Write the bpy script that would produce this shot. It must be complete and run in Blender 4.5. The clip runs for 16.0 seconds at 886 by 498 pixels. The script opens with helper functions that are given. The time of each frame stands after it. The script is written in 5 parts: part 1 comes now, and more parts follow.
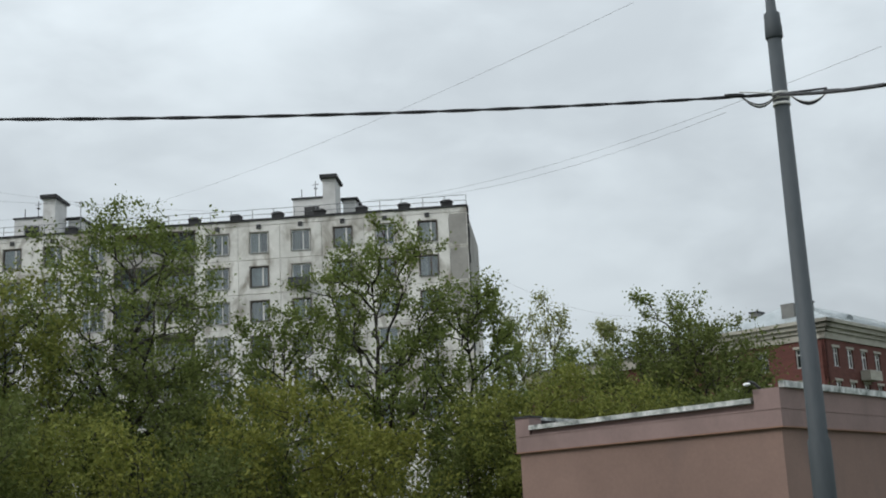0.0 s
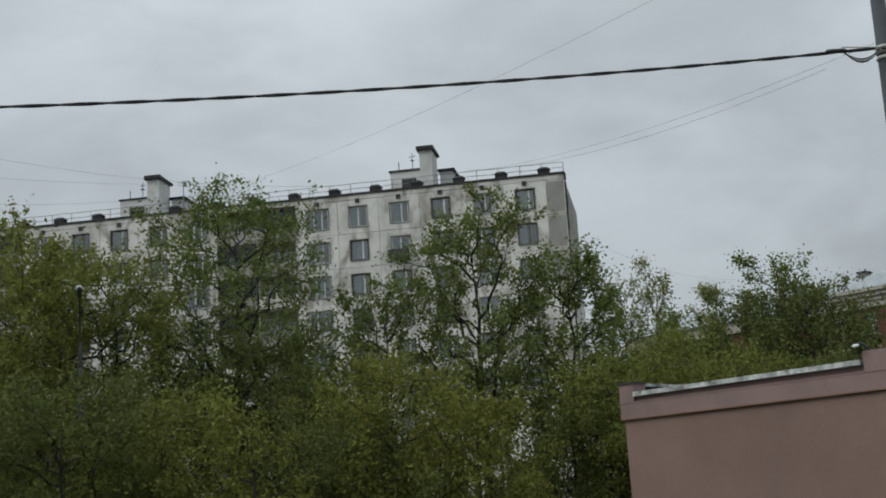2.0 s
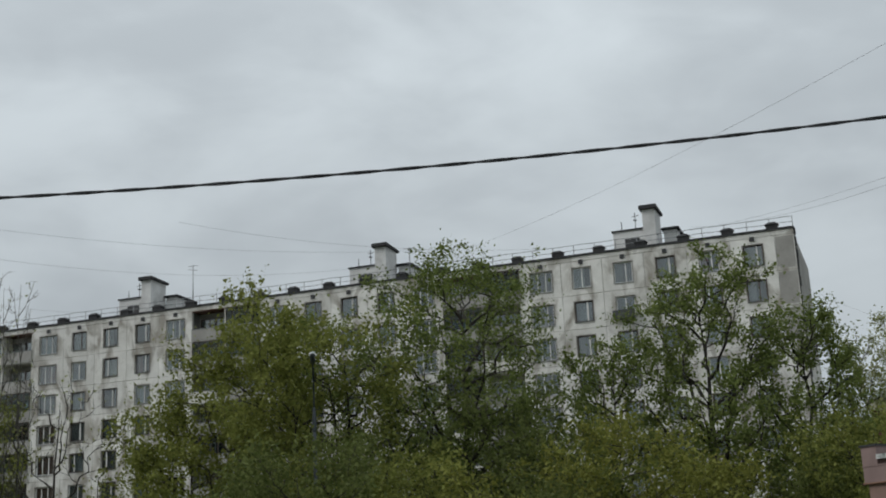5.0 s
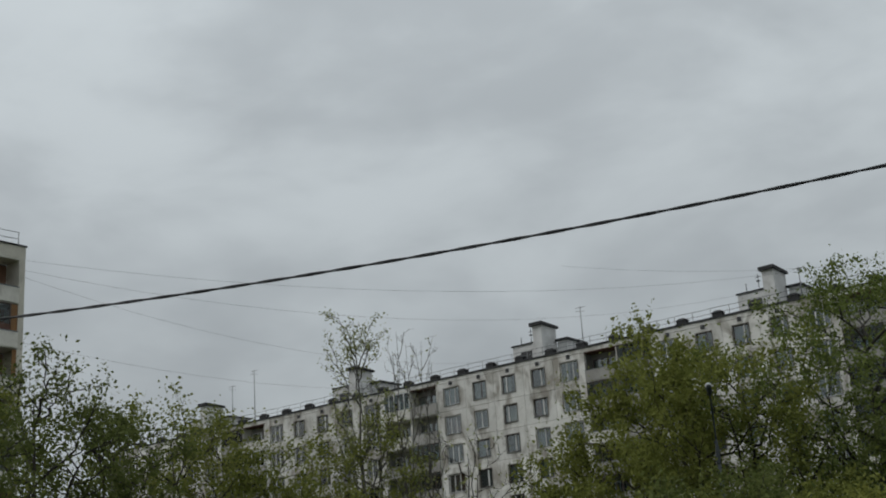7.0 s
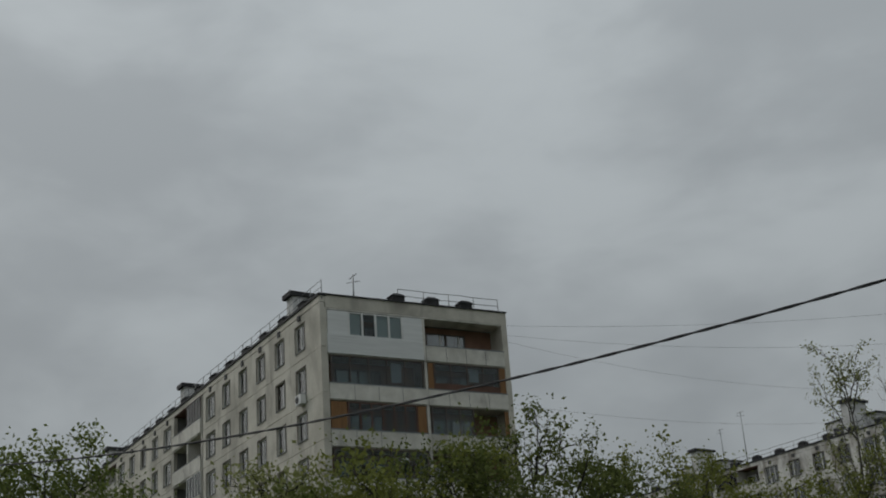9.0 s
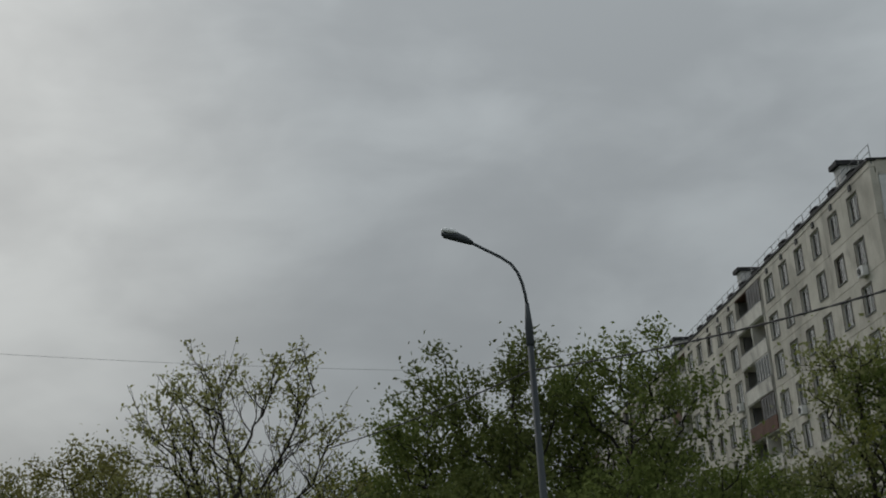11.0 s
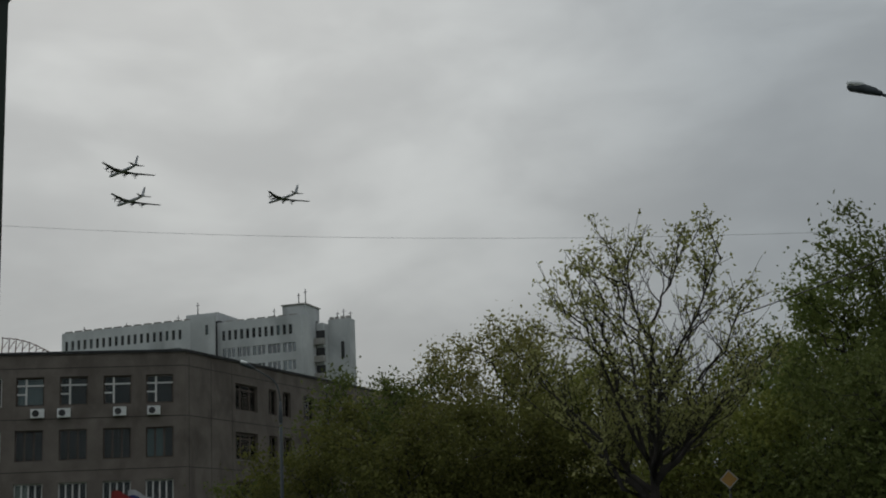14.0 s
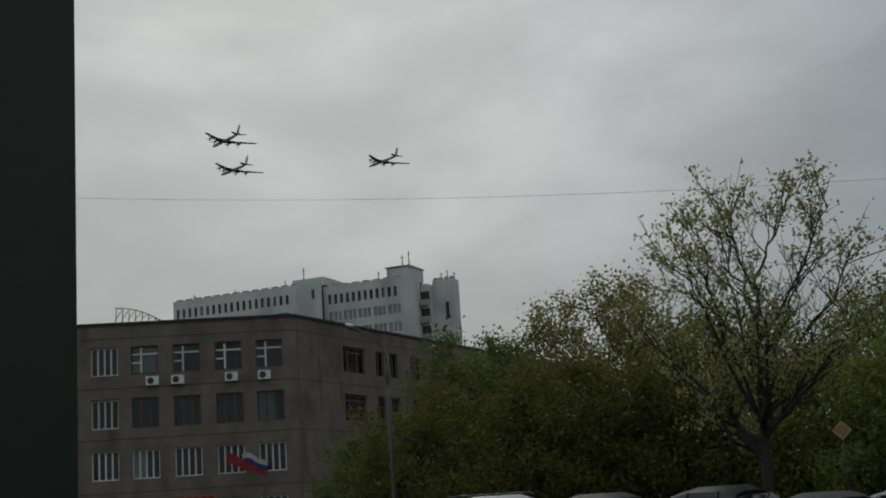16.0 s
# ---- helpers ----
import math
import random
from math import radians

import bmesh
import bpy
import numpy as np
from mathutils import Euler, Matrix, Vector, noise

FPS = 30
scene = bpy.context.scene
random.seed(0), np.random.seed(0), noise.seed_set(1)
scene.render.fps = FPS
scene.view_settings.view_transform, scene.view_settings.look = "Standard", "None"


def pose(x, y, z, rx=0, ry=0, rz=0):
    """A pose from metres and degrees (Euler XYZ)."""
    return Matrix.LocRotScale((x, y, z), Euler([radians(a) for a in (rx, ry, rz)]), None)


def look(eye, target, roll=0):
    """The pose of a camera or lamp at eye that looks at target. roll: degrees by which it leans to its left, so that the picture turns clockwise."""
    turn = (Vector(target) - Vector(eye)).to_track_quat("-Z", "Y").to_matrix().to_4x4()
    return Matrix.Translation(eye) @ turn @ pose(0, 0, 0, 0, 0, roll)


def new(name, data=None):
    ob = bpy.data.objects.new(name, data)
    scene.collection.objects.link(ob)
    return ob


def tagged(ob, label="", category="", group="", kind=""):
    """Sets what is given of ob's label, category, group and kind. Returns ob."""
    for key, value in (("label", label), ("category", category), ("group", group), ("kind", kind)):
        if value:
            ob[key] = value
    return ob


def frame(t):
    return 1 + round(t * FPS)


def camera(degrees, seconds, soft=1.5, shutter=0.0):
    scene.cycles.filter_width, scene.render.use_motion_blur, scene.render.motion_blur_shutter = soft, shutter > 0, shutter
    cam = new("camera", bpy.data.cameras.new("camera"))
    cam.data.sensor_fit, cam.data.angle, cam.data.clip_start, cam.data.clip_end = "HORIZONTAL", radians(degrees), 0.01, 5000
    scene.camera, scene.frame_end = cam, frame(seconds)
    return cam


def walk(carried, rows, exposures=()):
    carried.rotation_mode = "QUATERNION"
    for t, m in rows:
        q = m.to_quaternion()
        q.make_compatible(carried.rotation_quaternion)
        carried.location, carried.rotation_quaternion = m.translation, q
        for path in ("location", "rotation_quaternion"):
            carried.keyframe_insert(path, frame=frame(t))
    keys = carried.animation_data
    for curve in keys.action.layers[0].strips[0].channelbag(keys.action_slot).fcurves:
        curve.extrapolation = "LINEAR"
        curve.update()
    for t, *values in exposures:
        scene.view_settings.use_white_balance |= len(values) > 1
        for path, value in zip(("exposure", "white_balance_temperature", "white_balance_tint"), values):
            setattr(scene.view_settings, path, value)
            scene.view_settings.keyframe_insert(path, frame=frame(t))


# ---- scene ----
LENS = 38.01
cam = camera(LENS, 16.0, soft=1.9)


# seconds; the eye; tilt, turn and lean of the held camera, in degrees
PATH = [
    (0.0, -0.000, 0.000, 1.600, 12.62, -0.00, -2.81),
    (0.5, -0.000, 0.000, 1.600, 12.46, 1.52, -3.11),
    (1.0, -0.000, 0.000, 1.600, 12.09, 1.88, -3.04),
    (1.5, -0.000, 0.000, 1.600, 11.98, 3.09, -3.41),
    (2.0, -0.000, 0.000, 1.600, 11.51, 4.56, -3.54),
    (2.5, -0.000, 0.000, 1.600, 12.78, 5.44, -3.88),
    (3.0, -0.000, 0.000, 1.600, 13.05, 7.02, -3.50),
    (3.2, -0.000, 0.000, 1.600, 13.27, 7.66, -3.65),
    (5.3, -0.000, 0.000, 1.600, 15.56, 16.92, -2.62),
    (5.5, -0.000, 0.000, 1.600, 16.13, 18.73, -2.59),
    (6.0, -0.000, 0.000, 1.600, 16.38, 22.80, -2.80),
    (6.5, -0.000, 0.000, 1.600, 16.97, 27.06, -3.31),
    (7.0, -0.000, 0.000, 1.600, 17.41, 32.03, -3.96),
    (7.5, -0.000, 0.000, 1.600, 18.42, 36.83, -4.25),
    (8.0, -0.000, 0.000, 1.600, 19.04, 41.73, -4.11),
    (8.5, -0.000, 0.000, 1.600, 19.77, 45.73, -4.35),
    (9.0, -0.000, 0.000, 1.600, 20.90, 53.56, -4.19),
    (9.5, -0.000, 0.000, 1.600, 19.32, 62.86, -3.46),
    (10.0, -0.000, 0.000, 1.600, 18.29, 68.23, -3.62),
    (10.2, -0.000, 0.000, 1.600, 18.20, 70.49, -4.00),
    (12.3, 0.007, -0.013, 1.600, 15.02, 90.17, -2.91),
    (12.5, 0.007, -0.013, 1.600, 14.56, 91.52, -3.28),
    (13.0, 0.007, -0.013, 1.600, 13.62, 94.10, -3.54),
    (13.5, 0.007, -0.013, 1.600, 13.34, 96.25, -3.07),
    (14.0, 0.007, -0.013, 1.600, 12.90, 97.73, -2.81),
    (14.5, 0.007, -0.013, 1.600, 12.49, 99.66, -2.51),
    (15.0, -0.001, 0.003, 1.600, 11.77, 100.32, -2.92),
    (15.5, -0.015, 0.029, 1.600, 10.75, 101.26, -3.47),
    (16.0, -0.018, 0.034, 1.600, 11.34, 102.48, -3.75),
]
EXPOSURES = [
    (0.0, 0.0, 6350, 10), (0.5, -0.38, 6350, 10), (1.0, -0.42, 6350, 10), (3.0, -0.40, 6350, 10), (5.5, -0.38, 6400, 10), (6.8, -0.48, 6450, 10),
    (7.4, -1.05, 6450, 10), (10.2, -1.1, 6500, 10), (12.3, -1.12, 6450, 10), (16.0, -1.12, 6450, 10),
]
walk(cam, [(t, pose(x, y, z, 90 + tilt, 0, turn) @ pose(0, 0, 0, 0, 0, lean)) for t, x, y, z, tilt, turn, lean in PATH], EXPOSURES)

# ---- sky and sun: a closed cloud layer, brightest towards the hidden sun ----
SUN_TURN, SUN_HEIGHT = 112.0, 40.0
world = bpy.data.worlds.new("overcast_sky")
scene.world = world
world.use_nodes = True
wn, wl = world.node_tree.nodes, world.node_tree.links
wn.clear()
w_out = wn.new("ShaderNodeOutputWorld")
w_back = wn.new("ShaderNodeBackground")
w_sky = wn.new("ShaderNodeTexSky")
w_sky.sky_type = "NISHITA"
w_sky.sun_disc = False
w_sky.sun_elevation = radians(SUN_HEIGHT)
w_sky.sun_rotation = radians(-SUN_TURN)
w_sky.air_density, w_sky.dust_density = 1.0, 4.0
w_coord = wn.new("ShaderNodeTexCoord")
w_map = wn.new("ShaderNodeMapping")
w_map.inputs["Scale"].default_value = (1.0, 1.0, 2.1)
w_map.inputs["Rotation"].default_value = (0.06, 0.0, 0.0)
w_n1 = wn.new("ShaderNodeTexNoise")
w_n1.inputs["Scale"].default_value = 3.2
w_n1.inputs["Detail"].default_value = 4.5
w_n1.inputs["Roughness"].default_value = 0.5
w_n1.inputs["Distortion"].default_value = 0.35
w_ramp = wn.new("ShaderNodeValToRGB")
w_ramp.color_ramp.interpolation = "EASE"
w_ramp.color_ramp.elements[0].position, w_ramp.color_ramp.elements[0].color = 0.36, (0.425, 0.463, 0.483, 1)
w_ramp.color_ramp.elements[1].position, w_ramp.color_ramp.elements[1].color = 0.635, (0.565, 0.614, 0.634, 1)
w_mix = wn.new("ShaderNodeMix")
w_mix.data_type = "RGBA"
w_mix.inputs["Factor"].default_value = 0.93
w_dim = wn.new("ShaderNodeMix")
w_dim.data_type, w_dim.blend_type = "RGBA", "MULTIPLY"
w_dim.inputs["Factor"].default_value = 1.0
w_dim.inputs["B"].default_value = (0.1, 0.1, 0.1, 1)
wl.new(w_coord.outputs["Generated"], w_map.inputs["Vector"])
wl.new(w_map.outputs["Vector"], w_n1.inputs["Vector"])
w_n2 = wn.new("ShaderNodeTexNoise")
w_n2.inputs["Scale"].default_value, w_n2.inputs["Detail"].default_value, w_n2.inputs["Distortion"].default_value = 8.5, 5.0, 0.3
wl.new(w_map.outputs["Vector"], w_n2.inputs["Vector"])
w_both = wn.new("ShaderNodeMix")
w_both.inputs["Factor"].default_value = 0.33
wl.new(w_n1.outputs["Fac"], w_both.inputs["A"])
wl.new(w_n2.outputs["Fac"], w_both.inputs["B"])
wl.new(w_both.outputs["Result"], w_ramp.inputs["Fac"])
wl.new(w_sky.outputs["Color"], w_dim.inputs["A"])
wl.new(w_dim.outputs["Result"], w_mix.inputs["A"])
# an overcast sky grows brighter towards the zenith
w_sep = wn.new("ShaderNodeSeparateXYZ")
wl.new(w_coord.outputs["Generated"], w_sep.inputs["Vector"])
w_up = wn.new("ShaderNodeMapRange")
w_up.inputs["From Min"].default_value, w_up.inputs["From Max"].default_value = 0.0, 1.0
w_up.inputs["To Min"].default_value, w_up.inputs["To Max"].default_value = 0.95, 2.5
wl.new(w_sep.outputs["Z"], w_up.inputs["Value"])
w_lift = wn.new("ShaderNodeVectorMath")
w_lift.operation = "SCALE"
wl.new(w_ramp.outputs["Color"], w_lift.inputs[0])
wl.new(w_up.outputs["Result"], w_lift.inputs["Scale"])
# the cloud is thinner and warmer round the hidden sun
w_dot = wn.new("ShaderNodeVectorMath")
w_dot.operation = "DOT_PRODUCT"
w_dot.inputs[1].default_value = (-0.90, -0.33, 0.28)
wl.new(w_coord.outputs["Generated"], w_dot.inputs[0])
w_glow = wn.new("ShaderNodeMapRange")
w_glow.interpolation_type = "SMOOTHSTEP"
w_glow.inputs["From Min"].default_value, w_glow.inputs["From Max"].default_value = 0.89, 1.0
wl.new(w_dot.outputs["Value"], w_glow.inputs["Value"])
w_warm = wn.new("ShaderNodeMix")
w_warm.data_type, w_warm.blend_type = "RGBA", "MULTIPLY"
w_warm.inputs["B"].default_value = (1.56, 1.49, 1.42, 1)
wl.new(w_glow.outputs["Result"], w_warm.inputs["Factor"])
wl.new(w_lift.outputs["Vector"], w_warm.inputs["A"])
wl.new(w_warm.outputs["Result"], w_mix.inputs["B"])
wl.new(w_mix.outputs["Result"], w_back.inputs["Color"])
w_back.inputs["Strength"].default_value = 1.0
wl.new(w_back.outputs["Background"], w_out.inputs["Surface"])

sun = new("sun", bpy.data.lights.new("sun", "SUN"))
sun.data.energy, sun.data.angle, sun.data.color = 1.5, radians(25), (1.0, 0.97, 0.93)
s_t, s_h = radians(SUN_TURN), radians(SUN_HEIGHT)
sun.matrix_world = look((-math.sin(s_t) * math.cos(s_h) * 50, math.cos(s_t) * math.cos(s_h) * 50, math.sin(s_h) * 50), (0, 0, 0))


# ---- materials ----
def shader(name, rough=0.7, metal=0.0, spec=0.4):
    m = bpy.data.materials.new(name)
    m.use_nodes = True
    b = m.node_tree.nodes["Principled BSDF"]
    b.inputs["Roughness"].default_value, b.inputs["Metallic"].default_value = rough, metal
    b.inputs["Specular IOR Level"].default_value = spec
    return m, m.node_tree.nodes, m.node_tree.links, b


def surface(name, low, high, scale=2.0, fine=30.0, rough=0.75, metal=0.0, bump=0.2, piece=0.0, stretch=(1, 1, 1), stain=None, stain_at=(0.55, 0.7), stain_scale=0.5):
    """Two tones blended by a coarse and a fine noise in world metres, with relief, tone steps from piece to piece and stains."""
    m, n, l, b = shader(name, rough, metal)
    g = n.new("ShaderNodeNewGeometry")
    mp = n.new("ShaderNodeMapping")
    mp.inputs["Scale"].default_value = stretch
    l.new(g.outputs["Position"], mp.inputs["Vector"])
    a, f = n.new("ShaderNodeTexNoise"), n.new("ShaderNodeTexNoise")
    a.inputs["Scale"].default_value, f.inputs["Scale"].default_value = scale, fine
    a.inputs["Detail"].default_value, f.inputs["Detail"].default_value = 5, 3
    for q in (a, f):
        l.new(mp.outputs["Vector"], q.inputs["Vector"])
    add = n.new("ShaderNodeMath")
    add.operation = "MULTIPLY_ADD"
    add.inputs[1].default_value = 0.35
    l.new(f.outputs["Fac"], add.inputs[0])
    l.new(a.outputs["Fac"], add.inputs[2])
    r = n.new("ShaderNodeMapRange")
    r.inputs["From Min"].default_value, r.inputs["From Max"].default_value = 0.45, 0.9
    l.new(add.outputs[0], r.inputs["Value"])
    mx = n.new("ShaderNodeMix")
    mx.data_type = "RGBA"
    mx.inputs["A"].default_value, mx.inputs["B"].default_value = (*low, 1), (*high, 1)
    l.new(r.outputs["Result"], mx.inputs["Factor"])
    col = mx.outputs["Result"]
    if stain:
        s = n.new("ShaderNodeTexNoise")
        s.inputs["Scale"].default_value, s.inputs["Detail"].default_value, s.inputs["Distortion"].default_value = stain_scale, 7, 0.6
        sm = n.new("ShaderNodeMapping")
        sm.inputs["Scale"].default_value = (1, 1, 0.55)
        l.new(g.outputs["Position"], sm.inputs["Vector"])
        l.new(sm.outputs["Vector"], s.inputs["Vector"])
        sr = n.new("ShaderNodeMapRange")
        sr.inputs["From Min"].default_value, sr.inputs["From Max"].default_value = stain_at
        l.new(s.outputs["Fac"], sr.inputs["Value"])
        sx = n.new("ShaderNodeMix")
        sx.data_type = "RGBA"
        sx.inputs["B"].default_value = (*stain, 1)
        l.new(sr.outputs["Result"], sx.inputs["Factor"])
        l.new(col, sx.inputs["A"])
        col = sx.outputs["Result"]
    if piece:
        o = n.new("ShaderNodeObjectInfo")
        pr = n.new("ShaderNodeMapRange")
        pr.inputs["To Min"].default_value, pr.inputs["To Max"].default_value = 1 - piece, 1 + piece * 0.5
        l.new(o.outputs["Random"], pr.inputs["Value"])
        h = n.new("ShaderNodeHueSaturation")
        l.new(pr.outputs["Result"], h.inputs["Value"])
        l.new(col, h.inputs["Color"])
        col = h.outputs["Color"]
    l.new(col, b.inputs["Base Color"])
    if bump:
        bp = n.new("ShaderNodeBump")
        bp.inputs["Strength"].default_value, bp.inputs["Distance"].default_value = bump, 0.02
        l.new(add.outputs[0], bp.inputs["Height"])
        l.new(bp.outputs["Normal"], b.inputs["Normal"])
    return m


def leaf_matter(name, low, high):
    m, n, l, b = shader(name, 0.75, 0, 0.10)
    g = n.new("ShaderNodeNewGeometry")
    mx = n.new("ShaderNodeMix")
    mx.data_type = "RGBA"
    mx.inputs["A"].default_value, mx.inputs["B"].default_value = (*low, 1), (*high, 1)
    l.new(g.outputs["Random Per Island"], mx.inputs["Factor"])
    l.new(mx.outputs["Result"], b.inputs["Base Color"])
    t = n.new("ShaderNodeBsdfTranslucent")
    l.new(mx.outputs["Result"], t.inputs["Color"])
    ms = n.new("ShaderNodeMixShader")
    ms.inputs[0].default_value = 0.34
    l.new(b.outputs[0], ms.inputs[1])
    l.new(t.outputs[0], ms.inputs[2])
    l.new(ms.outputs[0], n["Material Output"].inputs["Surface"])
    return m


def glass_matter(name, ior, gain):
    m, n, l, b = shader(name, 0.05)
    fr = n.new("ShaderNodeFresnel")
    fr.inputs["IOR"].default_value = ior
    tr, gl, ms = n.new("ShaderNodeBsdfTransparent"), n.new("ShaderNodeBsdfGlossy"), n.new("ShaderNodeMixShader")
    tr.inputs["Color"].default_value = (0.72, 0.78, 0.78, 1)
    gl.inputs["Roughness"].default_value = 0.04
    ad = n.new("ShaderNodeMath")
    ad.operation = "ADD"
    ad.inputs[1].default_value = gain
    l.new(fr.outputs[0], ad.inputs[0])
    l.new(ad.outputs[0], ms.inputs[0])
    l.new(tr.outputs[0], ms.inputs[1])
    l.new(gl.outputs[0], ms.inputs[2])
    l.new(ms.outputs[0], n["Material Output"].inputs["Surface"])
    return m


def curtain_matter():
    m, n, l, b = shader("curtain_cloth", 0.9, 0, 0.1)
    o = n.new("ShaderNodeObjectInfo")
    r = n.new("ShaderNodeValToRGB")
    r.color_ramp.interpolation = "CONSTANT"
    tones = [(0.0, (0.55, 0.57, 0.56)), (0.2, (0.42, 0.45, 0.46)), (0.38, (0.62, 0.60, 0.55)), (0.5, (0.26, 0.33, 0.33)), (0.62, (0.30, 0.31, 0.30)),
             (0.74, (0.48, 0.52, 0.55)), (0.84, (0.50, 0.30, 0.28)), (0.9, (0.20, 0.21, 0.22))]
    e = r.color_ramp.elements
    e[0].color, e[1].position, e[1].color = (*tones[0][1], 1), tones[1][0], (*tones[1][1], 1)
    for p, c in tones[2:]:
        e.new(p).color = (*c, 1)
    l.new(o.outputs["Random"], r.inputs["Fac"])
    wv = n.new("ShaderNodeTexWave")
    tc = n.new("ShaderNodeTexCoord")
    wv.inputs["Scale"].default_value, wv.inputs["Distortion"].default_value = 4.0, 1.5
    l.new(tc.outputs["Object"], wv.inputs["Vector"])
    mr = n.new("ShaderNodeMapRange")
    mr.inputs["To Min"].default_value, mr.inputs["To Max"].default_value = 0.75, 1.0
    l.new(wv.outputs["Fac"], mr.inputs["Value"])
    h = n.new("ShaderNodeHueSaturation")
    l.new(mr.outputs["Result"], h.inputs["Value"])
    l.new(r.outputs["Color"], h.inputs["Color"])
    l.new(h.outputs["Color"], b.inputs["Base Color"])
    return m


PANEL = surface("weathered_white_panel", (0.60, 0.585, 0.545), (0.80, 0.785, 0.745), 0.8, 9, 0.9, piece=0.10, stain=(0.33, 0.305, 0.265), stain_at=(0.46, 0.64), stain_scale=0.85)
PANEL_B = surface("cream_panel", (0.49, 0.465, 0.40), (0.66, 0.63, 0.555), 0.7, 9, 0.9, piece=0.08, stain=(0.31, 0.29, 0.25), stain_at=(0.5, 0.74), stain_scale=0.5)
BARE = surface("bare_concrete", (0.27, 0.26, 0.24), (0.40, 0.385, 0.36), 0.8, 14, 0.9, piece=0.1)
REVEAL = surface("dark_window_rim", (0.13, 0.115, 0.10), (0.25, 0.23, 0.205), 1.5, 14, 0.9)
# grey concrete of chimneys; behind panel windows its darkness stands for room shade
CORE = surface("concrete_and_room_shade", (0.13, 0.13, 0.125), (0.20, 0.20, 0.19), 0.7, 8, 0.95)
PARAPET = surface("balcony_slab_concrete", (0.50, 0.48, 0.43), (0.70, 0.68, 0.62), 1.2, 12, 0.9, piece=0.15, stain=(0.26, 0.24, 0.22), stain_at=(0.55, 0.75), stain_scale=0.8)
TAR = surface("black_roofing_felt", (0.02, 0.02, 0.021), (0.05, 0.05, 0.052), 2, 20, 0.85)
RUST = surface("rusty_panel", (0.085, 0.045, 0.032), (0.15, 0.08, 0.058), 1.5, 15, 0.85)
ORANGE = surface("ochre_boarding", (0.17, 0.085, 0.032), (0.26, 0.135, 0.05), 1.5, 12, 0.7, stretch=(6, 6, 0.6))
BROWNWALL = surface("brown_tiled_back_wall", (0.17, 0.09, 0.058), (0.25, 0.14, 0.092), 1.0, 16, 0.7)
SIDING = surface("white_plastic_siding", (0.62, 0.63, 0.62), (0.74, 0.75, 0.74), 0.8, 6, 0.5, stretch=(0.4, 0.4, 6))
FRAMEW = surface("white_window_frame", (0.56, 0.56, 0.54), (0.70, 0.70, 0.68), 2, 20, 0.5, piece=0.25, bump=0.05)
FRAMED = surface("brown_window_frame", (0.055, 0.042, 0.035), (0.10, 0.077, 0.062), 2, 20, 0.6, bump=0.05)
# window glass with added gain that imitates a bright sky reflection
GLASS = glass_matter("sky_lifted_window_glass", 1.55, 0.12)
# the same glass without gain, for panes meant to mirror dark surroundings
GLASSD = glass_matter("dim_reflection_window_glass", 1.45, 0.0)
WHITEWASH = surface("whitewashed_brick", (0.52, 0.515, 0.50), (0.72, 0.715, 0.70), 0.9, 10, 0.9, stain=(0.34, 0.33, 0.31), stain_at=(0.58, 0.78), stain_scale=0.7)
CURTAIN = curtain_matter()
# near-black tone of solid blocks: the shade of unlit rooms put into colour
ROOM = surface("painted_room_shade", (0.025, 0.025, 0.027), (0.05, 0.05, 0.05), 0.6, 5, 0.95, bump=0)
LOUVRE = surface("dark_louvre", (0.03, 0.03, 0.032), (0.06, 0.06, 0.06), 1, 12, 0.7)
STEEL = surface("galvanised_steel", (0.16, 0.17, 0.175), (0.26, 0.27, 0.275), 3, 30, 0.5, 0.6)
POLEPAINT = surface("grey_pole_paint", (0.036, 0.045, 0.051), (0.062, 0.072, 0.079), 1.5, 25, 0.65, 0.0, stretch=(1, 1, 0.3))
WIRE = surface("thin_grey_wire", (0.17, 0.18, 0.185), (0.25, 0.26, 0.265), 3, 30, 0.6)
DARKSTEEL = surface("dark_steel", (0.04, 0.042, 0.045), (0.08, 0.082, 0.085), 3, 30, 0.6, 0.4)
RUBBER = surface("black_cable_sheath", (0.012, 0.012, 0.013), (0.03, 0.03, 0.031), 8, 40, 0.6)
LIGHTTAPE = surface("pale_cable_tie", (0.5, 0.5, 0.48), (0.65, 0.65, 0.62), 8, 40, 0.6)
LAMPGLASS = surface("white_lamp_shell", (0.70, 0.72, 0.72), (0.82, 0.83, 0.83), 4, 30, 0.35)
PINK = surface("pink_plaster", (0.185, 0.123, 0.103), (0.245, 0.163, 0.136), 0.5, 14, 0.9, stain=(0.17, 0.12, 0.105), stain_at=(0.52, 0.75), stain_scale=0.6)
PINKBAND = surface("pale_pink_plaster", (0.21, 0.15, 0.14), (0.27, 0.192, 0.18), 0.8, 14, 0.9, stain=(0.19, 0.135, 0.125), stain_at=(0.55, 0.75), stain_scale=0.9)
FLASHING = surface("worn_white_flashing", (0.10, 0.12, 0.11), (0.72, 0.73, 0.72), 4.5, 14, 0.5, 0.3)
REDBRICK = surface("dark_red_brick", (0.085, 0.03, 0.024), (0.125, 0.045, 0.036), 1.0, 18, 0.85, stretch=(1, 1, 3))
CORNICE = surface("cream_cornice", (0.30, 0.285, 0.245), (0.41, 0.39, 0.34), 1, 10, 0.8, stretch=(1, 1, 2))
ZINC = surface("pale_zinc_roof", (0.27, 0.30, 0.31), (0.42, 0.455, 0.465), 0.6, 6, 0.5, 0.3, stretch=(2.5, 1, 1))
